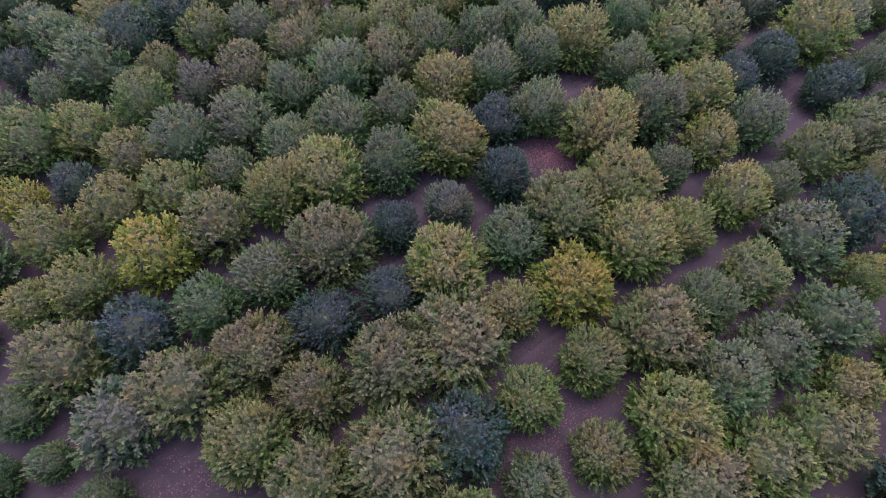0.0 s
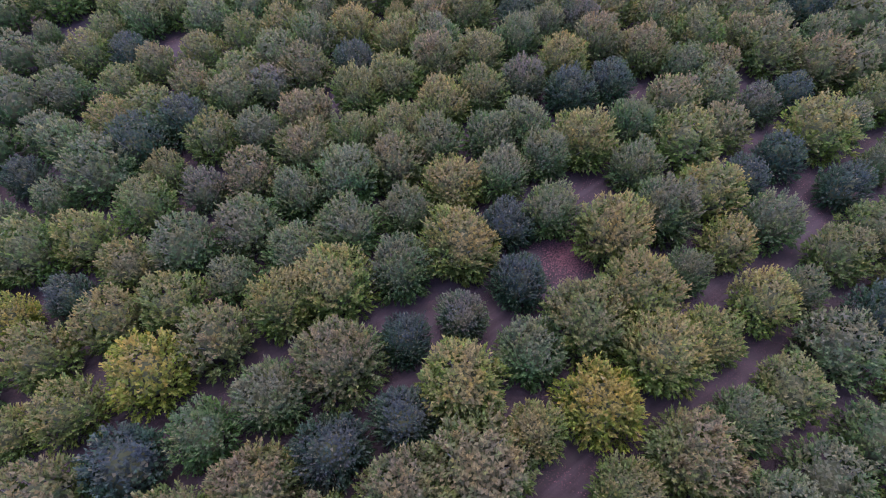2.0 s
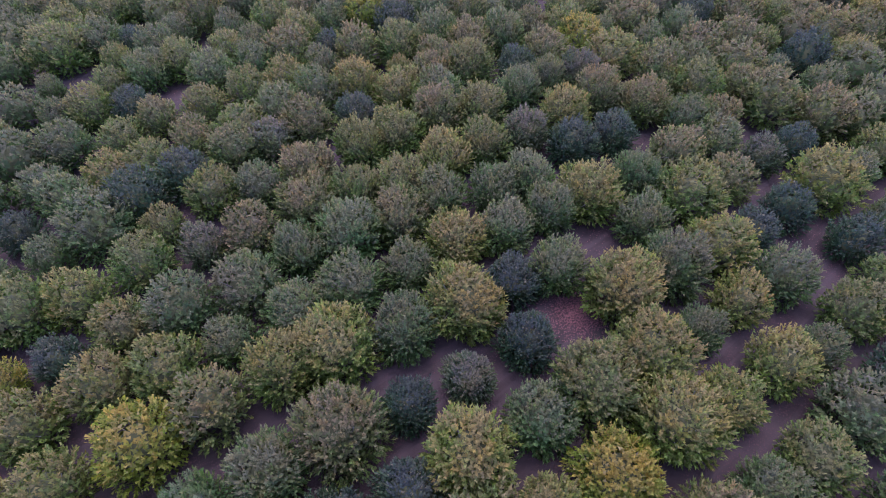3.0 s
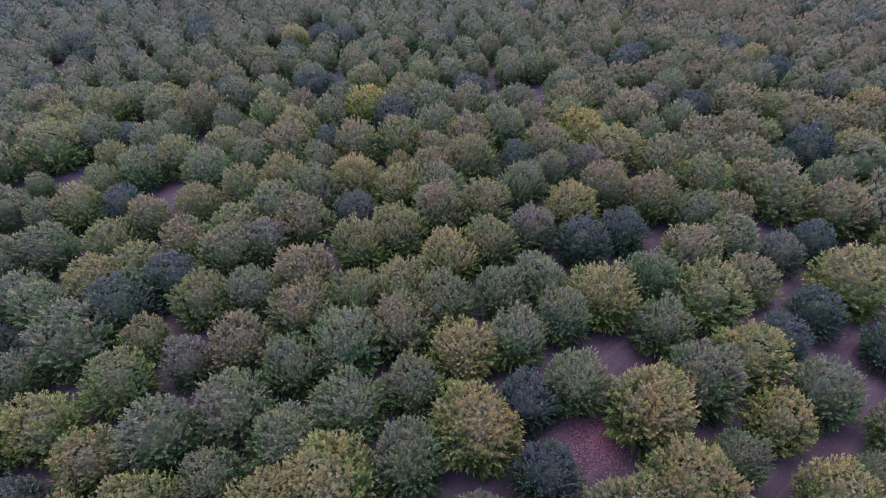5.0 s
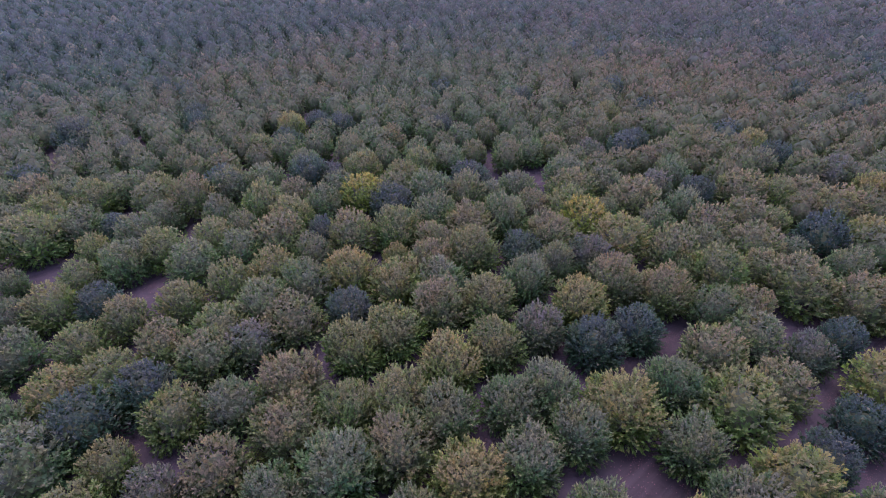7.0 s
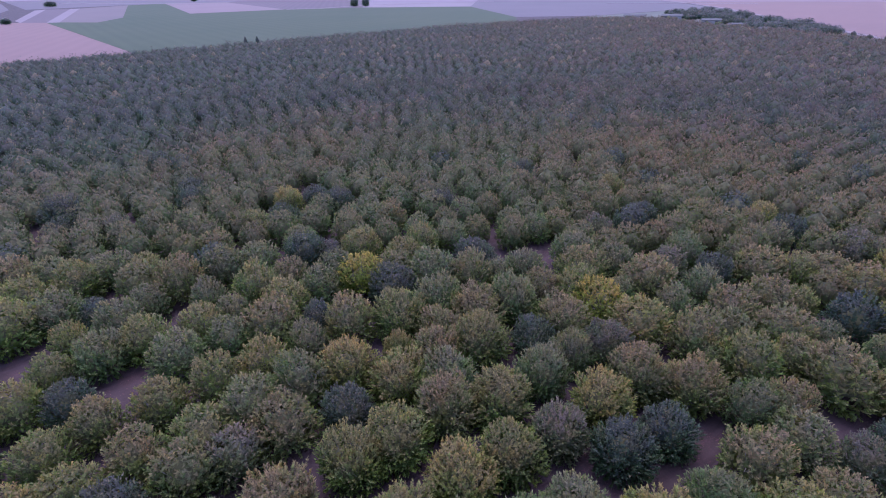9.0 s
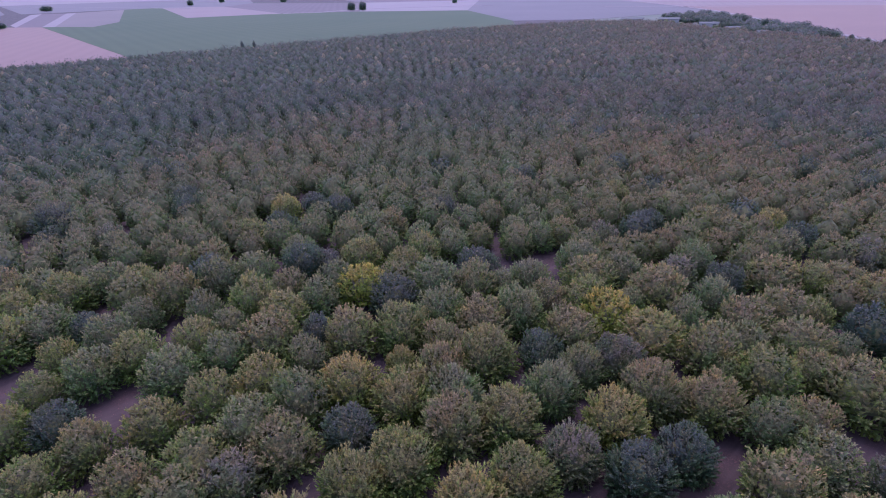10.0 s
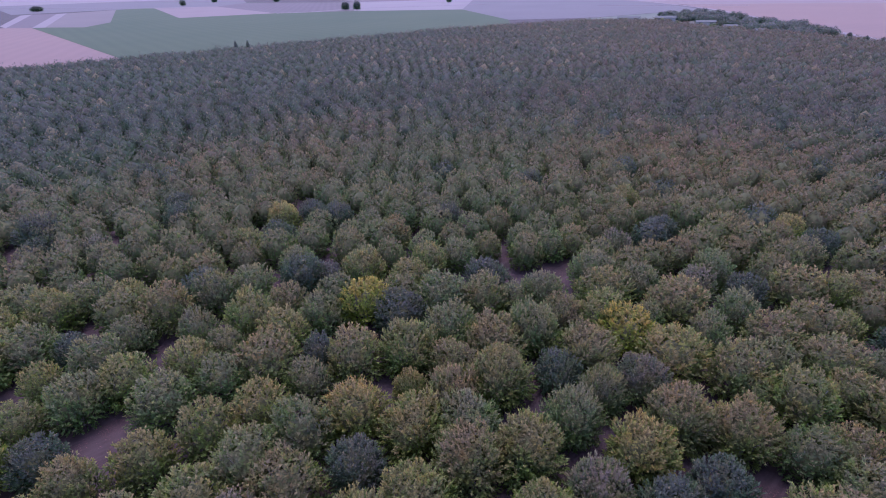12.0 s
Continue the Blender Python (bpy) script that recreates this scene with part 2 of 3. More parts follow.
def crown_leaves(seed, tufts, leaves, length, slim, fill, soft=0.34, shoot=0.75, heart=0.58, shaded_heart=True, bulk=1.5, dome=1.85, lumps=0.26):
    """A full domed crown 4 m wide and 4 m high with its skirt near the ground: upright shoots, each set with a tuft of
    leaves, a looser mass of leaves between them, and a dense heart, leafy or of dark twigs that carry the crown's inner
    shade in their colour. Gives vertices, triangles, normals, tip lightness, rank (height in the crown) and the heart's
    faces."""
    rng = np.random.default_rng(seed)
    off = rng.uniform(-50, 50, 3)

    def hull(d):
        lump = np.array([noise.noise(Vector(q * 1.5 + off)) + 0.75 * noise.noise(Vector(q * 3.4 - off)) for q in d])
        flat, up = np.hypot(d[:, 0], d[:, 1]), d[:, 2]
        tall = np.where(up > 0, 2.15, 1.45)
        p = np.where(up > 0, dome, 2.6)
        return ((flat / 1.78) ** p + (np.abs(up) / tall) ** p) ** (-1 / p) * (1 + lumps * lump)

    def ball(n):
        k = np.arange(n) + 0.5
        z = 1.0 - 1.8 * k / n
        a = k * 2.39996 + rng.uniform(0, 6.28) + rng.normal(0, 0.3, n)
        s = np.sqrt(np.maximum(1 - z * z, 0.0))
        return unit(np.stack([s * np.cos(a), s * np.sin(a), z], 1) + rng.normal(0, 0.06, (n, 3)))

    # shoots: steep on top, leaning out at the sides
    d = ball(tufts)
    r = hull(d)
    reach = shoot * rng.uniform(0.5, 1.1, tufts) * np.where(rng.random(tufts) < 0.15, 1.5, 1.0)
    way = unit(d * 0.75 + np.array([0, 0, 1.0]) * np.clip(d[:, 2:] + 0.65, 0.1, 1) + rng.normal(0, 0.16, (tufts, 3)))
    foot = d * (r - reach * 0.72)[:, None]
    n = tufts * leaves
    t = (np.arange(leaves) + rng.uniform(0.2, 0.9, (tufts, leaves))) / leaves
    turn = np.arange(leaves) * 2.4 + rng.uniform(0, 6.28, (tufts, 1)) + rng.normal(0, 0.4, (tufts, leaves))
    across = unit(np.cross(way, rng.normal(0, 1, (tufts, 3))))
    other = np.cross(way, across)
    out = across[:, None] * np.cos(turn)[..., None] + other[:, None] * np.sin(turn)[..., None]
    at = (foot[:, None] + way[:, None] * (reach[:, None] * (0.15 + 0.85 * t))[..., None] + out * length * 0.3).reshape(-1, 3)
    axis = np.repeat(way, leaves, 0)
    along = unit(out.reshape(-1, 3) * (1.1 - 0.6 * t.reshape(-1, 1)) * 0.92 + axis * (0.65 + 0.35 * t.reshape(-1, 1)) * 1.09 + rng.normal(0, 0.15, (n, 3)))
    up = unit(axis + np.array([0, 0, 0.5]) + rng.normal(0, 0.3, (n, 3)))
    size = length * rng.uniform(0.75, 1.25, n)
    v1, f1 = slips(at, along, up, size * 1.35, size * slim)
    tip_light1 = np.repeat(t.ravel(), 3)
    mood = np.repeat(rng.normal(0, 0.13, tufts), leaves * 3)
    # the mass between the shoots
    d = ball(fill)
    at = d * (hull(d) * rng.uniform(0.64, 0.86, fill))[:, None]
    flat = rng.normal(0, 1, (fill, 3))
    size = length * rng.uniform(1.0, 1.45, fill) * bulk
    v2, f2 = slips(at, unit(flat - d * (flat * d).sum(1, keepdims=True) * 0.85), unit(d + rng.normal(0, 0.4, (fill, 3))), size, size * 0.8)
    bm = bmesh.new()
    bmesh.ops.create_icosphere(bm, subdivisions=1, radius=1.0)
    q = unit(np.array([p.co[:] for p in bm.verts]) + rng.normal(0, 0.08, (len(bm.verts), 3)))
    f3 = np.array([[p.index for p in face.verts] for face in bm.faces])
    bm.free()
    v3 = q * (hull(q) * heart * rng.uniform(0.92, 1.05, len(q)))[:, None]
    v = np.concatenate([v1, v2, v3])
    f = np.concatenate([f1, f2 + len(v1), f3 + len(v1) + len(v2)])
    tip_light = np.concatenate([tip_light1, np.zeros(len(v2)), np.zeros(len(v3))])
    out = unit(v + np.array([0, 0, 0.4]))
    face = unit(np.cross(v[f[:, 1]] - v[f[:, 0]], v[f[:, 2]] - v[f[:, 0]]))
    turned = (face * out[f[:, 0]]).sum(1) < 0
    f[turned] = f[turned][:, ::-1]
    face[turned] *= -1
    leaf = np.zeros_like(v)
    leaf[f] = face[:, None]
    normal = unit(out * soft + leaf * (1 - soft))
    v[:, 2] = np.maximum(v[:, 2] + 1.42, 0.06)
    # heart faces that take the dark colour standing in for shade
    core = np.zeros(len(f), np.int32)
    core[-len(f3):] = shaded_heart
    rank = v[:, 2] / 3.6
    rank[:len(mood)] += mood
    return v, f, normal, tip_light, np.clip(rank, 0, 1.2), core


def crown_mesh(name, shape, leaf):
    """The foliage of one tree; tip lightness rises from the inner leaves to the shoot tips, rank from the skirt to the
    top.
    """
    v, f, n, tip_light, rank, core = shape
    me = mesh_from(name, v, f, leaf, True)
    me.materials.append(SHADED_CORE)
    me.polygons.foreach_set("material_index", core)
    me.attributes.new("custom_normal", "FLOAT_VECTOR", "POINT").data.foreach_set("vector", n.astype(np.float32).ravel())
    me.attributes.new("tip_light", "FLOAT", "POINT").data.foreach_set("value", tip_light.astype(np.float32))
    me.attributes.new("rank", "FLOAT", "POINT").data.foreach_set("value", rank.astype(np.float32))
    return me


def tube(points, radii, sides=6):
    """A tapered limb through a few points."""
    v, f = [], []
    for i, (p, r) in enumerate(zip(points, radii)):
        a = Vector(points[min(i + 1, len(points) - 1)]) - Vector(points[max(i - 1, 0)])
        q = a.to_track_quat("Z", "Y")
        for k in range(sides):
            w = 2 * math.pi * k / sides
            v.append(Vector(p) + q @ Vector((r * math.cos(w), r * math.sin(w), 0)))
    for i in range(len(points) - 1):
        for k in range(sides):
            a, b = i * sides + k, i * sides + (k + 1) % sides
            f.append((a, b, b + sides, a + sides))
    return [tuple(q) for q in v], f


def stems_mesh(seed):
    """The short stool of a hazel with stems that fan out and fork into limbs."""
    rng = random.Random(seed)
    v, f = [], []

    def grow(points, radii):
        a, b = tube(points, radii, 4)
        f.extend(tuple(i + len(v) for i in q) for q in b)
        v.extend(a)

    grow([(0, 0, -0.1), (0, 0, 0.15), (0.02, 0, 0.4)], [0.26, 0.2, 0.11])
    for k in range(6):
        w = k * 1.05 + rng.uniform(-0.3, 0.3)
        c, s, h = math.cos(w), math.sin(w), rng.uniform(2.2, 2.8)
        mid = (0.45 * c, 0.45 * s, h * 0.5)
        grow([(0.08 * c, 0.08 * s, 0.1), mid, (1.0 * c, 1.0 * s, h)], [0.075, 0.05, 0.018])
        for turn in (-0.6, 0.6)[k % 2:k % 2 + 1]:
            c2, s2 = math.cos(w + turn), math.sin(w + turn)
            grow([mid, (mid[0] + 0.5 * c2, mid[1] + 0.5 * s2, h * 0.62), (mid[0] + 1.0 * c2, mid[1] + 1.0 * s2, h * 0.72)], [0.035, 0.022, 0.01])
    return mesh_from("hazel_stems", v, f, BARK, True)


# ---------------------------------------------------------------- ground and fields


def ground_sheet():
    near = np.arange(-30, 90.1, 1.0)
    far = [110, 140, 190, 260, 360, 520, 800, 1300, 2200, 4200]
    axis = np.array([-q for q in far[::-1]] + [-60, -42] + list(near) + far)
    xx, yy = np.meshgrid(axis, axis, indexing="ij")
    zz = np.zeros_like(xx)
    for i, x in enumerate(axis):
        for j, y in enumerate(axis):
            if -30 <= x <= 90 and -30 <= y <= 90:
                zz[i, j] = 0.07 * noise.noise(Vector((x * 0.35, y * 0.35, 0))) + 0.03 * noise.noise(Vector((x * 1.1, y * 1.1, 4)))
    n = len(axis)
    v = np.stack([xx, yy, zz], -1).reshape(-1, 3)
    i = (np.arange(n - 1)[:, None] * n + np.arange(n - 1)[None]).ravel()
    f = np.stack([i, i + n, i + n + 1, i + 1], 1)
    return tagged(new("ground", mesh_from("ground", v, f, SOIL, True)), "reddish-brown bare orchard soil with leaf litter", "ground", kind="structure")


ground_sheet()


def field(corners, material, label, lift=0.05):
    """A field as a thin sheet of crop or tilth on the ground."""
    bm = bmesh.new()
    low = [bm.verts.new((x, y, 0.0)) for x, y in corners]
    high = [bm.verts.new((x, y, lift)) for x, y in corners]
    bm.faces.new(high)
    for a in range(len(corners)):
        b = (a + 1) % len(corners)
        bm.faces.new((low[a], low[b], high[b], high[a]))
    bmesh.ops.triangulate(bm, faces=bm.faces[:])
    bmesh.ops.recalc_face_normals(bm, faces=bm.faces[:])
    tagged(new("field", bm_mesh("field", bm, material)), label, "field", kind="structure")


field([(-700, 1700), (48, 655), (65, 633), (64, 289), (-700, 289)], STUBBLE, "large pale pink stubble field beside the orchard", 0.16)
field([(64, 289), (65, 633), (74, 627), (98, 592), (131, 656), (220, 1056), (281, 1079), (198, 668), (300, 655), (372, 603), (449, 502), (346, 335), (300, 289)], GREEN, "wide green crop field behind the orchard", 0.2)
field([(74, 627), (98, 592), (131, 656), (220, 1056), (145, 997), (100, 763)], TAN_SOIL, "pinkish-tan tilled field beside pale strips", 0.09)
field([(281, 1079), (198, 668), (300, 655), (358, 1002)], TAN, "tan stubble field among green crops", 0.12)
field([(358, 1002), (300, 655), (372, 603), (560, 900), (470, 1150)], PLOUGHED, "dull purple ploughed field", 0.1)
field([(372, 603), (449, 502), (720, 770), (560, 900)], PALE, "narrow pale straw field", 0.14)
field([(449, 502), (346, 335), (392, 294), (500, 282), (538, 270), (620, 350), (1100, 900), (720, 770)], FALLOW, "lavender-brown fallow field", 0.08)
field([(48, 655), (65, 633), (92, 777), (132, 991), (106, 1015), (67, 770)], PLOUGHED, "narrow brown ploughed strip", 0.1)
field([(65, 633), (74, 627), (100, 763), (145, 997), (132, 991), (92, 777)], PALE, "narrow pale straw strip between ploughed strips", 0.14)
field([(47, 699), (48, 655), (67, 770), (106, 1015), (90, 990)], PALE, "narrow pale straw strip beside ploughed land", 0.12)
field([(320, 84), (374, 125), (450, 188), (546, 268), (620, 340), (672, 262), (705, 178), (760, -300), (250, -300), (283, 48)], STUBBLE, "large pink stubble field beyond the farm track", 0.16)
field([(620, 350), (672, 262), (705, 178), (760, -300), (3500, -600), (3500, 1800), (1100, 900)], TAN, "distant pale tan field", 0.06)
field([(84, 1040), (281, 1079), (358, 1002), (470, 1150), (700, 1750), (100, 1750)], FALLOW, "distant lavender fallow land", 0.07)
field([(560, 900), (720, 770), (1100, 900), (1900, 1700), (900, 1700)], PLOUGHED, "distant dull ploughed land", 0.08)
field([(100, 1760), (1900, 1760), (2900, 3800), (100, 3800)], PALE, "distant pale straw fields", 0.06)
field([(-700, 1720), (14, 700), (66, 1060), (90, 1750), (90, 3800), (-1200, 3800)], FALLOW, "distant fallow fields", 0.06)

field([(240, 50), (272, 45), (312, 84), (367, 127), (443, 190), (538, 268), (500, 280), (440, 285), (390, 292), (300, 285), (338, 252), (358, 222), (328, 173), (292, 128)], GRASS, "rough dull grass between orchard and farm track", 0.12)

# ---------------------------------------------------------------- the hazel orchard, in staggered rows
# Row r, column c: rows run nearly along x, about 4 m apart, the trees 3.8 m apart in the row.


def site(r, c):
    return 1.2155 + 2.5242 * c - 1.1468 * (r - c), 0.2293 + 3.7575 * c + 4.2884 * (r - c)


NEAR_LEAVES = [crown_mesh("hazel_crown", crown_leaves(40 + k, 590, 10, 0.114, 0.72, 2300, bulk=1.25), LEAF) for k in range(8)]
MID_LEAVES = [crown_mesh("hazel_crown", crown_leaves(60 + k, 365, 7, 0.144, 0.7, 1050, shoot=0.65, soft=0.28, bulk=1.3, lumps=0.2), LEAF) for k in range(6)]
STEMS = [stems_mesh(k) for k in range(3)]
taken = set()
dice = random.Random(7)


def close_by(x, y):
    """Whether a tree stands in the swath that is overflown nearest."""
    k = min(max(((x - 8) * 20 + (y - 7) * 27) / 1129, 0), 1)
    return math.hypot(x - 8 - 20 * k, y - 7 - 27 * k) < 14


def hazel(x, y, kind, wide):
    """One hazel bush: a stool of stems and a crown."""
    tree = new("hazel_tree")
    tagged(tree, WORDS[kind], "tree", "hazel orchard trees")
    wide *= 1.07 + 0.09 * min(max((wide - 2.8) / 1.2, 0), 1) + 0.06 * min(max((y - 26) / 12, 0), 1)
    high = (wide / 4.0) ** 0.6 * dice.uniform(0.92, 1.1)
    tree.matrix_basis = pose(x, y, 0.0, dice.gauss(0, 4), dice.gauss(0, 4), dice.uniform(0, 360)) @ Matrix.Diagonal((wide / 4.0, wide / 4.0 * dice.uniform(0.9, 1.1), high, 1))
    part("trunk", dice.choice(STEMS), tree, "brown stool of several stems")
    crown = part("crown", dice.choice(NEAR_LEAVES if close_by(x, y) else MID_LEAVES), tree)
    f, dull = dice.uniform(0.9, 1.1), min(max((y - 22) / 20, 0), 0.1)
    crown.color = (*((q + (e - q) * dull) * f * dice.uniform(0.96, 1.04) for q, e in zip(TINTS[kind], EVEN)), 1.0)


def plant(r, *trees):
    """A planted row: column, kind, how far the tree stands off the grid, and its width."""
    for c, kind, *rest in trees:
        taken.add((r, c))
        if kind != ".":
            x, y = site(r, c)
            hazel(x + rest[0], y + rest[1], kind, rest[2])


plant(-1, (2, "B", 0.83, 0.79, 4.3), (3, "O", 0.92, 0.09, 3.8), (4, "O", 0.27, -0.27, 3.8), (5, "M", -0.04, 0.74, 3.0))
plant(0, (1, "S", 0.08, 0.32, 3.0), (2, "B", -0.10, -0.17, 3.1), (3, "M", -0.25, -0.22, 4.0), (4, "S", -0.30, -0.23, 3.7), (5, "S", -0.43, -0.20, 3.6), (6, "S", -0.60, -0.36, 3.8), (7, "M", -0.27, 0.62, 2.8))
plant(1, (-1, "B", 0.33, 1.12, 3.8), (0, "B", 0.29, 0.39, 4.5), (1, "D", -0.03, -0.20, 3.9), (2, "O", -0.15, -0.19, 3.2), (3, "O", -0.16, -0.14, 3.3), (4, "B", -0.05, -0.38, 4.2), (5, "S", 0.05, -0.50, 3.3), (6, "O", -0.51, -0.38, 3.6), (7, "S", -0.11, -0.31, 4.3), (8, "D", -0.24, -0.31, 4.1), (9, "O", -0.24, 1.02, 2.8))
plant(2, (-3, "G", 0.50, 0.80, 2.4), (-2, "."), (-1, "O", -0.13, 0.08, 3.9), (0, "B", -0.08, 0.77, 3.5), (1, "B", 0.06, 0.27, 4.3), (2, "B", -0.02, -0.00, 4.9), (3, "M", -0.04, -0.05, 3.1), (4, "Y", -0.29, -0.19, 4.0), (5, "M", 0.28, 0.10, 4.3), (6, "M", 0.05, -0.23, 3.4), (7, "M", 0.10, -0.29, 3.7), (8, "S", -0.47, -0.46, 2.8), (9, "O", -0.24, 0.00, 3.7), (10, "B", -0.13, 0.23, 3.9))
plant(3, (-4, "G", 1.61, 0.08, 2.4), (-3, "S", 0.30, -0.06, 2.0), (-2, "P", 0.12, 0.08, 4.1), (-1, "B", -0.46, 0.33, 4.2), (0, "B", -0.29, 0.13, 3.8), (1, "D", -0.15, 0.24, 3.8), (2, "D", -0.26, -0.20, 3.2), (3, "M", -0.31, 0.11, 4.4), (4, "S", -0.11, -0.40, 3.7), (5, "O", -0.08, -0.30, 4.6), (6, "M", 0.02, -0.34, 4.6), (7, "S", 0.04, -0.45, 3.0), (8, "M", 0.08, -0.12, 3.5), (9, "S", -0.03, -0.30, 3.8), (10, "."), (11, "D", -0.71, -0.38, 3.5), (12, "S", -0.52, -0.13, 2.8))
plant(4, (-3, "G", 0.89, -1.25, 2.8), (-2, "B", -0.02, 0.18, 4.2), (-1, "D", 0.16, 0.23, 4.0), (0, "G", 0.13, -0.13, 3.3), (1, "S", -0.12, 0.13, 3.6), (2, "B", -0.03, -0.14, 4.5), (3, "D", -0.31, -0.25, 3.0), (4, "P", -0.23, -0.33, 2.9), (5, "D", 0.04, -0.21, 3.3), (6, "."), (7, "M", -0.10, 0.03, 4.7), (8, "S", 0.05, -0.30, 4.1), (9, "M", 0.23, -0.38, 4.2), (10, "D", -0.14, -0.43, 3.3), (11, "D", -0.24, -0.39, 3.3), (12, "M", 0.26, -0.12, 4.8))
plant(5, (-2, "M", 0.58, 0.77, 3.0), (-1, "M", -0.30, 0.24, 3.4), (0, "Y", 0.06, 0.30, 4.4), (1, "B", 0.05, 0.60, 4.1), (2, "M", 0.05, 0.82, 4.0), (3, "M", -0.16, 0.63, 4.5), (4, "S", -0.21, -0.08, 3.9), (5, "M", -0.17, -0.08, 4.9), (6, "D", -0.23, -0.32, 3.4), (7, "S", -0.84, -0.55, 3.6), (8, "."), (9, "S", -0.59, -0.41, 3.8), (10, "O", 0.35, -0.09, 4.8), (11, "B", 0.55, -0.44, 3.8), (12, "P", 1.26, 0.21, 3.3), (13, "D", 0.58, 0.06, 3.3), (14, "B", 1.92, 0.89, 4.4))
plant(6, (-1, "M", 0.57, 0.10, 3.6), (0, "M", 0.67, 0.61, 3.8), (1, "M", 0.10, 0.01, 3.9), (2, "S", 0.10, 0.14, 3.1), (3, "S", 0.29, 0.26, 3.6), (4, "S", 0.31, 0.36, 3.9), (5, "S", 0.39, -0.01, 3.4), (6, "M", 0.44, 0.41, 4.1), (7, "S", -0.22, -0.31, 3.8), (8, "S", -0.11, -0.24, 3.6), (9, "M", -0.35, -0.48, 4.4), (10, "S", 0.05, -0.83, 3.7), (11, "B", 0.95, -0.11, 4.0), (12, "S", 1.07, -0.62, 3.8), (13, "B", 0.08, 1.13, 3.5), (14, "B", 1.62, 0.44, 5.2), (15, "."), (16, "S", 0.13, 0.38, 3.7), (18, "M", -0.96, 1.98, 4.0))
plant(7, (-1, "Y", 0.90, -0.56, 2.8), (0, "D", 0.28, -0.23, 3.1), (1, "O", 0.16, 0.30, 3.7), (2, "S", -0.16, -0.14, 4.1), (3, "S", 0.05, -0.42, 4.0), (4, "S", 0.09, 0.73, 3.7), (5, "S", -0.14, 0.44, 4.3), (6, "B", -0.32, 0.21, 4.3), (7, "S", -0.31, 0.90, 3.8), (8, "S", -0.49, -0.42, 3.8), (9, "S", -1.29, -0.88, 3.8), (10, "D", 0.34, 0.58, 3.8), (11, "D", 0.54, 0.20, 3.6), (12, "."), (13, "S", -0.64, -1.16, 3.6), (14, "O", 0.16, 1.23, 4.3), (15, "B", -0.01, -0.21, 3.7), (16, "S", 1.35, 0.04, 2.9), (17, "D", 0.81, -0.22, 4.5), (18, "."), (19, "B", 0.42, 1.74, 5.2))
plant(8, (0, "O", 0.38, 0.13, 4.0), (1, "M", -0.02, -0.47, 3.8), (2, "O", -0.05, 0.57, 3.7), (3, "P", 0.26, 0.39, 3.1), (4, "B", -0.30, 0.10, 3.9), (5, "B", 0.16, 0.62, 4.0), (6, "O", -0.23, -0.01, 3.7), (7, "O", -0.61, -0.65, 3.9), (8, "M", -0.19, 0.03, 4.0), (9, "O", -0.10, 0.05, 3.8), (10, "P", 0.05, 0.01, 3.7), (11, "M", 0.75, 0.53, 4.2), (12, "B", 0.91, 0.53, 4.4), (13, "B", -0.83, -2.15, 4.4), (14, "O", -0.19, -0.77, 3.0), (15, "S", 1.01, 0.34, 3.4), (16, "B", 0.12, -1.86, 4.5), (17, "B", 0.28, 1.71, 4.3), (18, "O", -1.54, 0.24, 3.4), (20, "B", -1.04, 1.65, 4.3), (21, "M", 0.61, -2.12, 4.0))
plant(9, (1, "S", 0.25, 0.21, 2.9), (2, "S", 0.02, 1.34, 4.6), (3, "O", -0.23, -0.53, 3.0), (4, "O", -0.01, 1.17, 3.7), (5, "S", -0.42, 0.30, 3.5), (6, "B", -0.58, -0.20, 4.1), (7, "O", 0.39, 0.62, 4.0), (8, "O", 0.05, 0.69, 4.0), (9, "B", 0.51, 1.29, 4.1), (10, "O", 0.13, 0.32, 4.4), (11, "S", 0.52, 0.62, 3.9), (12, "S", 0.48, 1.07, 3.4), (13, "P", -0.26, 0.72, 3.6), (14, "M", 0.95, 1.15, 5.0), (15, "B", -1.50, -2.54, 4.4), (16, "B", 1.01, -1.87, 4.7), (17, "."), (18, "B", 2.60, 0.84, 5.0), (19, "O", 1.37, -1.07, 3.7), (20, "."), (22, "P", -0.90, -1.93, 4.6))
plant(10, (1, "D", 0.31, -0.40, 2.8), (2, "S", 0.01, 1.70, 3.5), (3, "D", 0.41, -0.83, 4.0), (4, "D", 0.29, -0.15, 3.7), (5, "B", 0.84, 1.12, 4.0), (6, "P", -0.07, 1.09, 3.7), (7, "B", -0.01, 1.76, 4.2), (8, "D", 0.18, 1.08, 3.5), (9, "O", 1.11, 1.31, 4.3), (11, "."), (12, "D", 1.15, 0.51, 3.3), (13, "B", 1.21, 1.25, 4.3), (14, "."), (15, "Y", -1.58, 1.57, 4.6), (16, "S", -0.70, -2.77, 3.4), (17, "S", 0.41, -2.13, 3.6), (18, "D", 0.66, -0.77, 3.7), (21, "S", 0.70, 0.25, 3.7), (22, "D", 0.85, 0.26, 3.7))
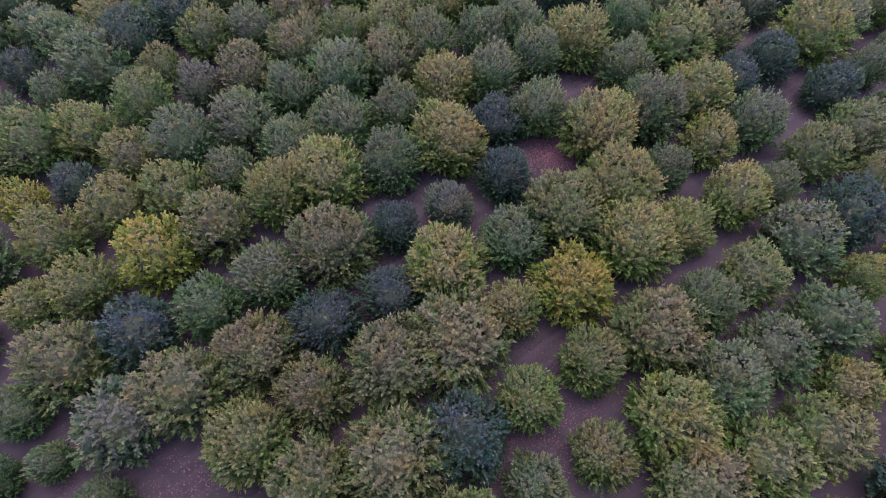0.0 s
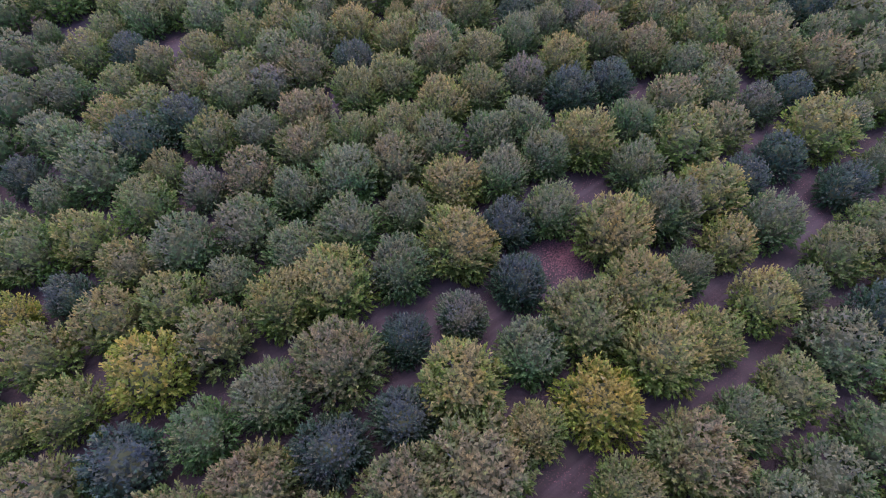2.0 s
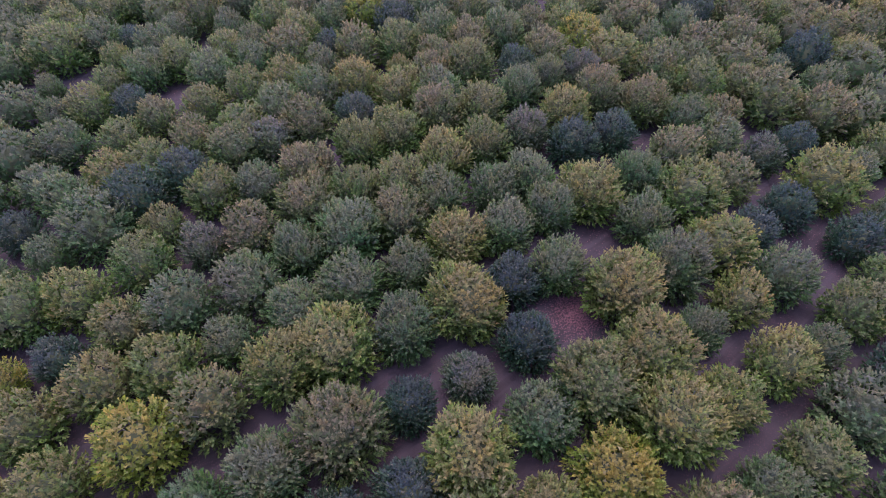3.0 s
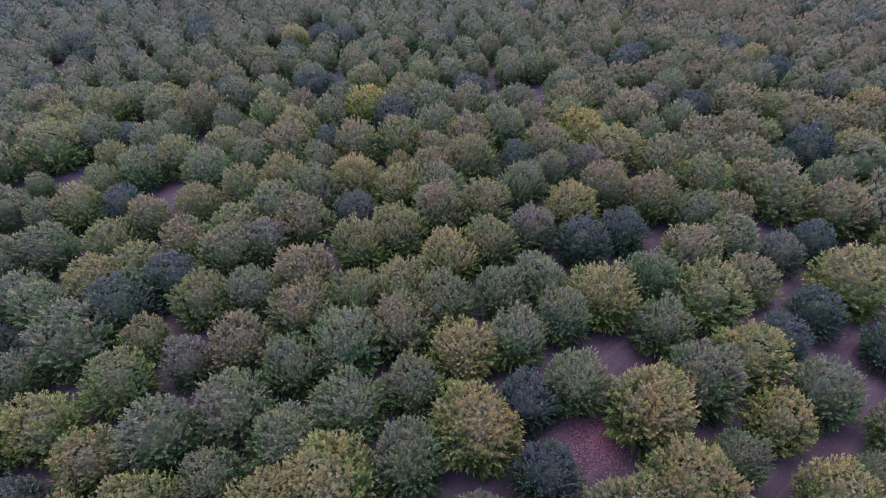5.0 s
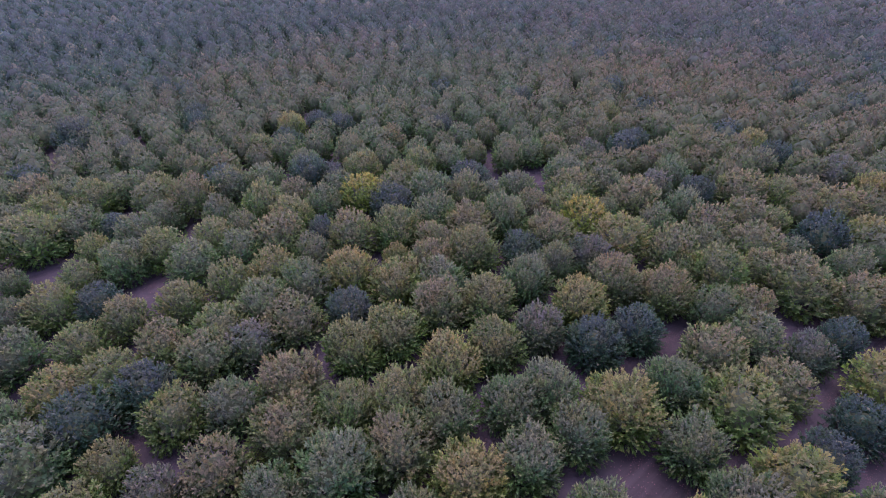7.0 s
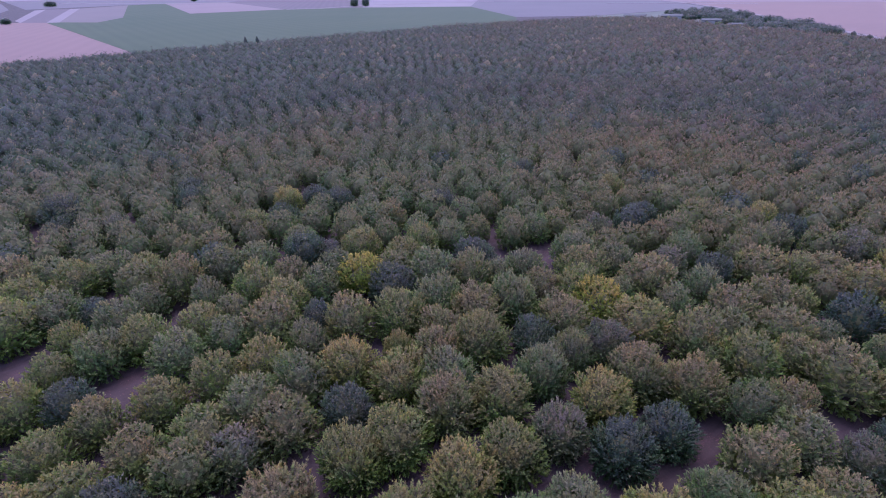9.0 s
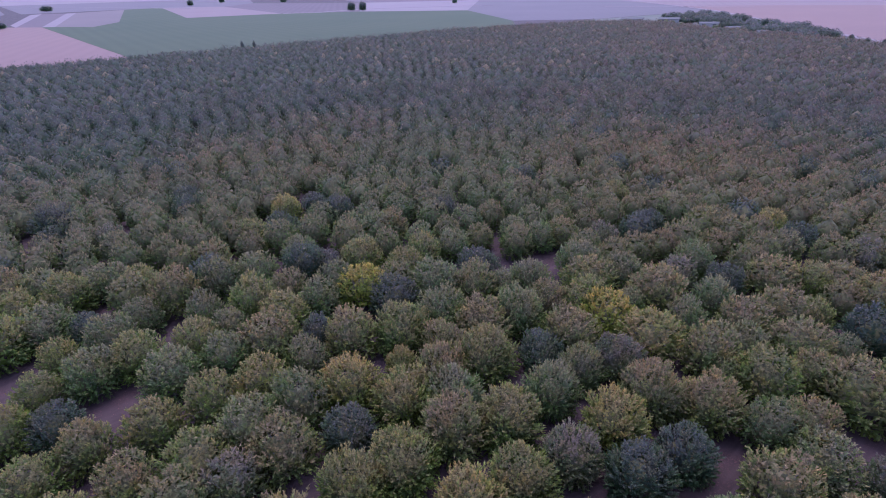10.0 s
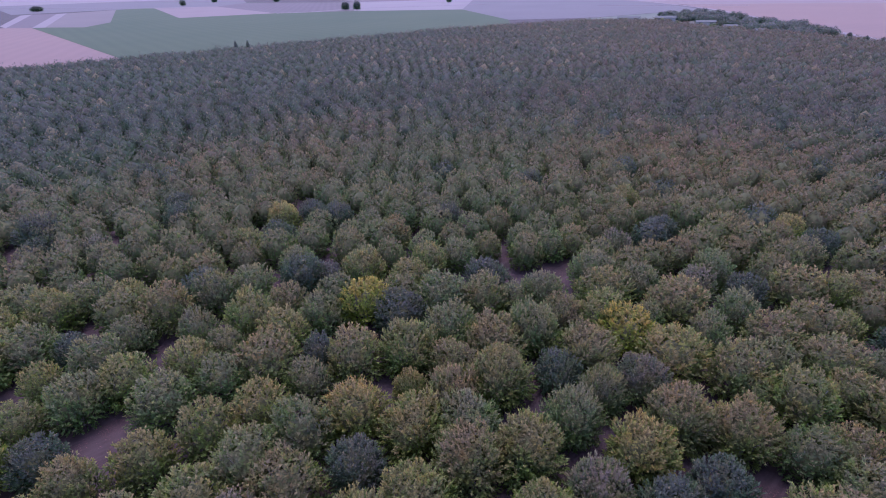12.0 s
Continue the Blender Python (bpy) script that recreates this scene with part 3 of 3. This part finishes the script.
plant(11, (3, "M", 0.66, -1.19, 3.6), (4, "O", 0.05, -1.24, 3.8), (5, "B", 0.12, -0.12, 3.5), (7, "S", -0.05, 0.54, 3.9), (8, "S", 0.17, 1.10, 4.1), (9, "M", -0.08, 0.87, 4.0), (10, "M", 0.66, 1.14, 2.6), (11, "B", -1.21, -1.18, 3.8), (12, "O", -1.49, -1.68, 4.4), (13, "S", 1.30, 1.48, 4.3), (14, "."), (16, "S", -0.71, -2.26, 2.6), (17, "B", -0.87, -2.33, 4.9), (18, "P", -0.10, -1.20, 3.8), (19, "S", -0.62, -0.73, 4.0), (23, "M", 0.93, 0.44, 3.7))
plant(12, (3, "S", 0.01, 0.08, 4.1), (4, "O", 0.40, -0.82, 3.5), (5, "B", -0.09, 0.82, 3.5), (6, "O", -0.06, 0.25, 3.7), (7, "O", 0.30, 0.74, 3.6), (8, "M", 0.11, 1.02, 3.8), (9, "S", 0.26, 1.92, 3.4), (10, "B", 0.49, 2.12, 4.1), (11, "O", 0.41, 0.83, 4.7), (12, "B", -1.58, -1.97, 3.5), (13, "B", -0.96, -1.93, 4.6), (14, "."), (15, "B", -0.91, -1.84, 3.6), (16, "B", 0.29, -2.05, 4.7), (17, "S", 1.27, -2.49, 3.9))
plant(13, (3, "S", 2.01, 1.20, 2.9), (4, "O", 0.57, 0.69, 3.9), (5, "D", -0.09, -0.03, 3.4), (6, "."), (7, "S", -0.01, 1.26, 4.2), (8, "S", 0.50, 1.59, 3.8), (9, "B", 0.04, 1.57, 4.7), (10, "D", 0.21, 0.72, 2.8), (11, "."), (12, "D", 0.70, 1.41, 4.6), (13, "S", -1.44, -2.77, 4.4), (14, "B", 0.40, -0.45, 4.1), (15, "S", -0.59, -1.59, 3.5), (16, "S", -1.77, -2.21, 3.8), (17, "S", 0.86, -2.31, 4.4), (19, "P", 0.23, 0.55, 3.7), (21, "D", 0.46, 0.65, 3.7))
plant(14, (4, "."), (5, "O", 0.26, 0.52, 3.2), (6, "S", 0.13, 0.32, 3.7), (7, "O", -0.13, 1.20, 3.8), (8, "O", 0.26, 0.94, 3.6), (9, "S", -0.14, 1.95, 3.2), (10, "O", 0.31, 0.76, 4.1), (11, "S", 0.48, 1.57, 3.8), (12, "Y", 0.28, 0.68, 4.4), (14, "S", -0.95, -2.24, 4.7), (15, "D", 1.14, -1.43, 4.0), (16, "."), (18, "S", 0.09, 0.57, 3.7))
plant(15, (3, "."), (4, "S", 0.69, -1.27, 2.6), (5, "."), (6, "O", -0.16, 0.53, 3.2), (7, "S", -0.20, 0.65, 3.9), (8, "."), (9, "S", -0.28, 0.90, 3.6), (10, "O", -0.08, 0.32, 4.4), (11, "B", 0.45, 1.22, 3.5), (13, "O", 1.05, 2.24, 4.1), (14, "O", 0.32, -1.33, 4.0), (15, "O", -0.12, 0.41, 3.7), (16, "S", -0.08, 0.48, 3.7), (23, "O", 0.58, 0.98, 3.7))
plant(16, (5, "O", 0.50, 0.73, 5.2), (6, "S", 0.55, 1.97, 4.3), (7, "D", -0.41, 0.16, 2.9), (8, "S", -0.10, -0.64, 3.6), (9, "B", -0.33, 1.45, 4.7), (10, "S", 0.76, 2.04, 3.9), (11, "S", 0.49, 2.31, 4.0), (12, "D", 1.06, 1.04, 4.1), (13, "D", -0.44, -0.32, 3.1), (14, "S", -0.17, 0.33, 3.7))
plant(17, (5, "S", 0.79, 1.77, 3.5), (6, "."), (7, "."), (9, "O", -1.10, 1.81, 3.9), (11, "."), (12, "."), (13, "S", -0.19, 0.21, 3.7), (16, "B", -0.14, 0.49, 3.7), (18, "D", -0.05, 0.68, 3.7))
plant(18, (6, "O", 0.83, -2.05, 4.2), (7, "S", 0.03, 2.33, 3.9), (8, "O", -2.01, -1.03, 4.4), (9, "S", -2.46, 0.22, 4.2), (23, "D", 0.35, 1.23, 3.7))
plant(19, (6, "S", -0.29, 0.30, 3.8), (7, "B", -1.89, -0.97, 4.8), (13, "O", -0.20, 0.11, 3.7), (14, "D", -0.21, 0.23, 3.7), (16, "D", -0.20, 0.46, 3.7))
plant(20, (15, "M", -0.23, 0.29, 3.7), (16, "D", -0.22, 0.42, 3.7))
plant(21, (10, "P", -0.07, -0.45, 3.7), (16, "M", -1.98, -1.35, 3.5))
plant(22, (9, "D", 0.03, -0.73, 3.7), (13, "D", -0.21, -0.14, 3.7))
plant(23, (9, "D", 1.57, -1.54, 5.2), (14, "D", -1.28, 0.78, 4.0))

# edge of the plantation: straight along the fields, slanting along the copse
EDGE = [(-45, -30), (-45, 283), (240, 283), (341, 257), (363, 222), (332, 173), (318, 140), (312, 112), (303, 96), (290, 76), (258, 36), (225, -30), (120, -30)]


def inside(x, y, poly):
    hit = False
    for (x1, y1), (x2, y2) in zip(poly, poly[1:] + poly[:1]):
        if (y1 > y) != (y2 > y) and x < (x2 - x1) * (y - y1) / (y2 - y1) + x1:
            hit = not hit
    return hit


def far_kind(x, y):
    """Browner and yellower to the east of the plantation, greyer to the west, in drifts."""
    drift = 0.9 * noise.noise(Vector((x * 0.03, y * 0.03, 3))) + 0.35 * (x - y * 0.6) / 120 + dice.gauss(0, 0.32)
    if dice.random() < 0.09:
        return dice.choice("DDP")
    if dice.random() < 0.03:
        return "Y"
    return "B" if drift > 0.45 else "O" if drift > 0.1 else "S" if drift > -0.6 else dice.choice("SGD")


# stretches of the orchard where more leaves have turned
BROWN = [(95, 53, 12, 0.7), (80, 57, 10, 0.5), (40, 110, 9, 0.35)]


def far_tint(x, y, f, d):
    """Far leaves run from grey-green in the west to brown in the east, with a few dark or yellow trees; haze is put
    into the tint of the further rows, which makes the furthest the dullest.
    """
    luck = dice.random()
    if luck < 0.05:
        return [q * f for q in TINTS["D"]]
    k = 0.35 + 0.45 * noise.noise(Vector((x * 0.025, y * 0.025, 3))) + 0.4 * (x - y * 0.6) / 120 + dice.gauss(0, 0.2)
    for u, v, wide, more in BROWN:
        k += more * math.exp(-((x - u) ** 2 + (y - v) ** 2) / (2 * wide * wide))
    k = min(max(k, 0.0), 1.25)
    # haze between 50 and 120 m, mixed into the leaf tint itself
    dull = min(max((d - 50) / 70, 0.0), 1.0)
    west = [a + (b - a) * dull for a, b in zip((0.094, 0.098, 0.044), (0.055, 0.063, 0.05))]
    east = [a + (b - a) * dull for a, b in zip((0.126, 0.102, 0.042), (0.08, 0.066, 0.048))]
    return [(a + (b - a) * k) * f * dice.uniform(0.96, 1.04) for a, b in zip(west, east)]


# further rows start each at its own place along the row
shifts = {r: dice.uniform(-1.9, 1.9) for r in range(-14, 130)}
spots = []
for r in range(-14, 130):
    for c in range(-60, 130):
        if (r, c) in taken:
            continue
        x, y = site(r, c)
        slip = shifts[r] * min(max((math.hypot(x - 16, y - 22) - 34) / 18, 0), 1)
        x, y = x + 0.99 * slip, y - 0.14 * slip
        if inside(x, y, EDGE) and x > -24 + 0.1 * y and y > -14 + 0.2 * (x - 20):
            spots.append((math.hypot(x - 16, y - 22), x, y))
spots.sort()
for d, x, y in spots[:45]:
    hazel(x + dice.gauss(0, 0.2), y + dice.gauss(0, 0.2), far_kind(x, y), dice.uniform(3.4, 4.4))


def far_trees(name, trees, shapes, label):
    """Many trees joined into one: places, tints, widths and heights."""
    vs, fs, cs, ns, tip_lights, ranks, woods, base = [], [], [], [], [], [], [], 0
    for x, y, tint, wide, high, k in trees:
        v, f, n, tip_light, rank, core = shapes[k % len(shapes)]
        a = dice.uniform(0, 2 * math.pi)
        c, s = math.cos(a) * wide / 4.0, math.sin(a) * wide / 4.0
        w = np.stack([v[:, 0] * c - v[:, 1] * s + x, v[:, 0] * s + v[:, 1] * c + y, v[:, 2] * high], 1)
        vs.append(w)
        p, q = math.cos(a), math.sin(a)
        ns.append(np.stack([n[:, 0] * p - n[:, 1] * q, n[:, 0] * q + n[:, 1] * p, n[:, 2]], 1))
        fs.append(f + base)
        tip_lights.append(tip_light)
        ranks.append(rank)
        woods.append(core)
        cs.append(np.tile(np.array([*tint, 1.0], np.float32), (len(w), 1)))
        base += len(w)
    me = mesh_from(name, np.concatenate(vs), np.concatenate(fs), FAR_LEAF, True)
    me.materials.append(SHADED_CORE)
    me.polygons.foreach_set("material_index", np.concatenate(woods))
    me.attributes.new("rank", "FLOAT", "POINT").data.foreach_set("value", np.concatenate(ranks).astype(np.float32))
    me.attributes.new("custom_normal", "FLOAT_VECTOR", "POINT").data.foreach_set("vector", np.concatenate(ns).astype(np.float32).ravel())
    me.attributes.new("tip_light", "FLOAT", "POINT").data.foreach_set("value", np.concatenate(tip_lights).astype(np.float32))
    me.attributes.new("tint", "FLOAT_COLOR", "POINT").data.foreach_set("color", np.concatenate(cs).astype(np.float32).ravel())
    return tagged(new(name, me), label, "trees", kind="stuff")


bands = {0: [], 1: [], 2: [], 3: []}
for d, x, y in spots[45:]:
    if dice.random() < 0.002:
        continue
    f = dice.uniform(0.86, 1.14)
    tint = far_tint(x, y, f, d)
    sway = noise.noise_vector(Vector((x * 0.03, y * 0.03, 7))) * min(max((d - 55) / 30, 0), 1.0)
    stray = 0.32
    wide = min(max(dice.gauss(4.4, 0.4), 3.4), 5.4)
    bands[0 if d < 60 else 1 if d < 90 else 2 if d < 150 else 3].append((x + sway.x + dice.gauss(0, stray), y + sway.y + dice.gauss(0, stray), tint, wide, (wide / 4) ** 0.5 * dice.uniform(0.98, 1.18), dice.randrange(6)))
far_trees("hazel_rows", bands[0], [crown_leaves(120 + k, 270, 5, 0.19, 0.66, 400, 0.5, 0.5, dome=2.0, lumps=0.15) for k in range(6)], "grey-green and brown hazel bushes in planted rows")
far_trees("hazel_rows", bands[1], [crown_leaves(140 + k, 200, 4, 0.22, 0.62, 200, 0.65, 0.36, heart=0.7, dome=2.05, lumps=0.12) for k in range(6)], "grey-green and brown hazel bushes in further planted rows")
far_trees("hazel_rows", bands[2], [crown_leaves(160 + k, 120, 2, 0.29, 0.64, 80, 0.75, 0.32, heart=0.78, shaded_heart=False, dome=2.1, lumps=0.1) for k in range(6)], "distant hazel bushes in close planted rows")
far_trees("hazel_rows", bands[3], [crown_leaves(180 + k, 60, 1, 0.38, 0.75, 10, 0.8, 0.4, heart=0.78, shaded_heart=False, dome=2.1) for k in range(6)], "far hazel bushes forming one dark canopy")


# ---------------------------------------------------------------- beyond the orchard: copse, sheds, track, lone trees


def along_line(points, step):
    for (x1, y1), (x2, y2) in zip(points, points[1:]):
        n = max(1, int(math.hypot(x2 - x1, y2 - y1) / step))
        for k in range(n):
            yield x1 + (x2 - x1) * k / n, y1 + (y2 - y1) * k / n, math.atan2(y2 - y1, x2 - x1)


COPSE = [(390, 224), (436, 258), (490, 250), (427, 188), (378, 138), (342, 112), (316, 104), (308, 114), (330, 148), (350, 166), (376, 194)]
woods = []
for k in range(900):
    x, y = dice.uniform(300, 495), dice.uniform(98, 262)
    if inside(x, y, COPSE) and all((x - q[0]) ** 2 + (y - q[1]) ** 2 > 14 for q in woods[-60:]):
        f = dice.uniform(0.76, 1.0)
        wide = dice.uniform(5, 8.5)
        # the grey tints carry the haze over the copse in their colour
        woods.append((x, y, [q * f for q in dice.choice([TINTS["N"], (0.078, 0.088, 0.078), TINTS["D"], (0.078, 0.086, 0.078)])], wide, dice.uniform(0.8, 1.35), dice.randrange(6)))
for x, y in ((376, 248), (388, 227), (364, 187), (341, 162), (318, 137)):
    for k in range(7):
        away, up_to = dice.uniform(2.5, 10), dice.uniform(-9, 9)
        woods.append((x - 0.86 * away + 0.5 * up_to, y - 0.3 * away - 0.87 * up_to, [q * dice.uniform(0.9, 1.3) for q in TINTS["S"]], dice.uniform(1.6, 3.4), dice.uniform(0.3, 0.75), dice.randrange(6)))
BELT = [(345, 256), (366, 222), (335, 173), (299, 128), (266, 72), (292, 62), (318, 95), (330, 148), (352, 178), (384, 222), (372, 262)]
for k in range(260):
    x, y = dice.uniform(265, 390), dice.uniform(60, 265)
    if inside(x, y, BELT):
        f = dice.uniform(0.8, 1.1)
        woods.append((x, y, [q * f for q in dice.choice([TINTS["S"], TINTS["P"], TINTS["S"]])], dice.uniform(2.0, 3.6), dice.uniform(0.3, 0.6), dice.randrange(6)))
far_trees("copse", woods, [crown_leaves(260 + k, 110, 2, 0.4, 0.7, 60, 0.75, 0.4, heart=0.8, shaded_heart=False) for k in range(6)], "distant dark green mixed trees beside the farm track")


def track(points, width, label):
    """A dusty farm track laid as a low strip."""
    bm = bmesh.new()
    left, right = [], []
    for i, (x, y) in enumerate(points):
        a, b = points[max(i - 1, 0)], points[min(i + 1, len(points) - 1)]
        n = Vector((a[1] - b[1], b[0] - a[0], 0)).normalized() * width / 2
        left.append(bm.verts.new((x + n.x, y + n.y, 0.22)))
        right.append(bm.verts.new((x - n.x, y - n.y, 0.22)))
    for i in range(len(points) - 1):
        bm.faces.new((left[i], right[i], right[i + 1], left[i + 1]))
    made = bmesh.ops.extrude_face_region(bm, geom=bm.faces[:])
    for q in made["geom"]:
        if isinstance(q, bmesh.types.BMVert):
            q.co.z = 0.0
    bmesh.ops.recalc_face_normals(bm, faces=bm.faces[:])
    tagged(new("road", bm_mesh("road", bm, PALE)), label, "farm track", kind="structure")


TRACK = [(800, 540), (605, 331), (543, 268), (448, 190), (372, 127), (330, 93), (317, 84), (280, 48), (245, -40)]
track(TRACK, 5.0, "pale dusty farm track between copse and stubble")
track([(-300, 1500), (105, 1533), (238, 1167), (309, 972)], 9.0, "pale dirt track between distant fields")
track([(301, 654), (334, 635), (421, 663), (563, 581)], 9.0, "pale dirt track along the green field")
track([(580, 415), (603, 339), (625, 270)], 8.0, "pale dirt track beyond the fallow field")


def shed(x, y, long, deep, high, turn, doors, label):
    """A low farm shed: walls, a shallow gabled sheet roof and dark doorways."""
    thing = new("farm_shed")
    tagged(thing, label, "shed", "distant farm sheds")
    thing.matrix_basis = pose(x, y, 0, 0, 0, turn)
    bm = bmesh.new()
    a, b = long / 2, deep / 2
    ring = [bm.verts.new(q) for q in ((-a, -b, 0), (a, -b, 0), (a, b, 0), (-a, b, 0))]
    top = [bm.verts.new((q.co.x, q.co.y, high)) for q in ring]
    ends = [bm.verts.new((-a, 0, high + deep * 0.16)), bm.verts.new((a, 0, high + deep * 0.16))]
    bm.faces.new((ring[0], ring[1], top[1], top[0]))
    bm.faces.new((ring[2], ring[3], top[3], top[2]))
    bm.faces.new((ring[1], ring[2], top[2], ends[1], top[1]))
    bm.faces.new((ring[3], ring[0], top[0], ends[0], top[3]))
    bmesh.ops.recalc_face_normals(bm, faces=bm.faces[:])
    part("wall", bm_mesh("shed_wall", bm, WALL_PAINT), thing)
    for side in (-1, 1):
        bm = bmesh.new()
        o, r = b + 0.3, high + deep * 0.16
        low = high - 0.3 * 0.32
        v = [bm.verts.new(q) for q in ((-a - 0.3, side * o, low), (a + 0.3, side * o, low), (a + 0.3, 0, r), (-a - 0.3, 0, r))]
        bm.faces.new(v)
        made = bmesh.ops.extrude_face_region(bm, geom=bm.faces[:])
        for q in made["geom"]:
            if isinstance(q, bmesh.types.BMVert):
                q.co.z += 0.08
        bmesh.ops.recalc_face_normals(bm, faces=bm.faces[:])
        part("roof", bm_mesh("shed_roof", bm, SHEET_ROOF), thing, "grey sheet roof")
    for at, wide in doors:
        bm = bmesh.new()
        bmesh.ops.create_cube(bm, size=1.0, matrix=Matrix.Translation((at, -b - 0.03, high * 0.42)) @ Matrix.Diagonal((wide, 0.1, high * 0.84, 1)))
        part("door", bm_mesh("shed_door", bm, DARK_OPENING), thing, "dark doorway")


shed(376, 248, 15, 6, 2.5, -61, [(-3, 3.5), (5, 2.5)], "low pale farm shed with dark doorways")
shed(388, 227, 13, 6, 2.5, -61, [(-5, 4.0)], "low pale farm shed with one wide doorway")
shed(364, 187, 11, 5, 2.4, -59, [(-3, 1.8), (3, 1.8)], "pale shed with two doors beside the copse")
shed(341, 162, 7, 4, 2.4, -50, [(0, 1.6)], "small pale hut at the orchard edge")
shed(318, 137, 5, 4, 2.8, -55, [(1, 1.4)], "small pale hut at the orchard edge")

LONE_LEAVES = [crown_mesh("lone_crown", crown_leaves(300 + k, 300, 4, 0.3, 0.6, 500), LEAF) for k in range(3)]


def trunk_mesh():
    v, f = tube([(0, 0, -0.2), (0.05, 0, 1.0), (0, 0.08, 2.2)], [0.3, 0.2, 0.1], 8)
    for k in range(5):
        w = k * 1.26
        a, b = tube([(0, 0.02, 1.1 + 0.15 * k), (0.6 * math.cos(w), 0.6 * math.sin(w), 1.9), (1.1 * math.cos(w), 1.1 * math.sin(w), 2.6)], [0.1, 0.06, 0.03])
        f = f + [tuple(i + len(v) for i in q) for q in b]
        v = v + a
    return mesh_from("lone_trunk", v, f, BARK, True)


LONE_TRUNK = trunk_mesh()


def lone_tree(x, y, wide, high, kind, label):
    """A single broad tree in or beside the fields, its crown above a short bare trunk."""
    tree = new("field_tree")
    tagged(tree, label, "tree", "lone trees among fields")
    tree.matrix_basis = pose(x, y, 0, 0, 0, dice.uniform(0, 360)) @ Matrix.Diagonal((wide / 4, wide / 4, high / 4.6, 1))
    part("trunk", LONE_TRUNK, tree)
    crown = part("crown", dice.choice(LONE_LEAVES), tree)
    crown.location.z = 0.3
    crown.color = (*TINTS[kind], 1.0)


DARK_ROUND = "dark broad tree standing alone among far fields"
lone_tree(380, 634, 11, 11, "N", "dark broad tree beside its twin at a field edge")
lone_tree(386, 618, 10, 12, "N", "dark tall tree beside its twin at a field edge")
lone_tree(125, 1130, 20, 10, "N", DARK_ROUND)
lone_tree(340, 1116, 12, 12, "N", DARK_ROUND)
lone_tree(450, 1268, 13, 12, "N", DARK_ROUND)
lone_tree(515, 1112, 14, 9, "N", DARK_ROUND)
lone_tree(590, 686, 9, 9, "N", DARK_ROUND)
lone_tree(37, 640, 9, 6, "N", "dark low tree on a field margin")
for k, (x, y) in enumerate(((335, 110), (332, 102), (323, 93), (316, 85), (309, 79))):
    lone_tree(x, y, 1.9 + 0.5 * (k % 3), 2.0 + 0.6 * (k % 2), "N", "small dark bush beside the farm track")
lone_tree(230, 123, 3.0, 5.6, "D", "dark upright tree standing above the orchard rows")
lone_tree(107.5, 282, 1.9, 6.6, "N", "slender dark tree at the orchard edge")
lone_tree(113.0, 281.5, 1.7, 6.4, "N", "slender dark tree at the orchard edge")


def fence(points, step):
    """A post-and-wire fence along the track."""
    thing = tagged(new("fence"), "grey wooden post fence beside the farm track", "fence")
    bm = bmesh.new()
    bmesh.ops.create_cone(bm, cap_ends=True, segments=6, radius1=0.09, radius2=0.07, depth=1.7)
    bmesh.ops.translate(bm, verts=bm.verts[:], vec=(0, 0, 0.75))
    post = bm_mesh("fence_post", bm, POST_WOOD)
    places = [(x, y) for x, y, _ in along_line(points, step)]
    for x, y in places:
        part("post", post, thing).location = (x, y, 0)
    for z in (0.7, 1.3):
        v, f = tube([(x, y, z) for x, y in places], [0.02] * len(places), 4)
        part("rail", mesh_from("fence_rail", v, f, POST_WOOD), thing)


fence([(368, 128), (327, 95), (314, 86), (295, 68)], 5.0)

# ---------------------------------------------------------------- leaf litter on the bare patches
HEAPS = [(19.9, 14.7, 1.0, 3200), (17.5, 15.0, 2.0, 400), (26.4, 18.4, 1.8, 250), (36.7, 7.1, 1.8, 300), (-8.0, 9.8, 1.8, 500), (6.6, 1.5, 1.6, 700), (10.5, 1.1, 1.6, 500), (9.6, 54, 2.5, 250)]


def fallen_leaves():
    rng = np.random.default_rng(5)
    spots = [rng.normal(0, 1, (n, 2)) * s + (x, y) for x, y, s, n in HEAPS]
    spots.append(np.stack([rng.uniform(-18, 45, 1200), rng.uniform(-9, 45, 1200)], 1))
    p = np.concatenate(spots)
    n = len(p)
    at = np.column_stack([p, rng.uniform(0.07, 0.11, n)])
    a = rng.uniform(0, 2 * math.pi, n)
    along = unit(np.column_stack([np.cos(a), np.sin(a), rng.normal(0, 0.2, n)]))
    up = unit(np.column_stack([rng.normal(0, 0.3, n), rng.normal(0, 0.3, n), np.ones(n)]))
    size = rng.uniform(0.05, 0.1, n)
    v, f = blades(at, along, up, size, size * 0.75, 0.2)
    tagged(new("fallen_leaves", mesh_from("fallen_leaves", v, f, LITTER)), "reddish fallen hazel leaves scattered on bare soil", "fallen leaves", kind="stuff")


fallen_leaves()
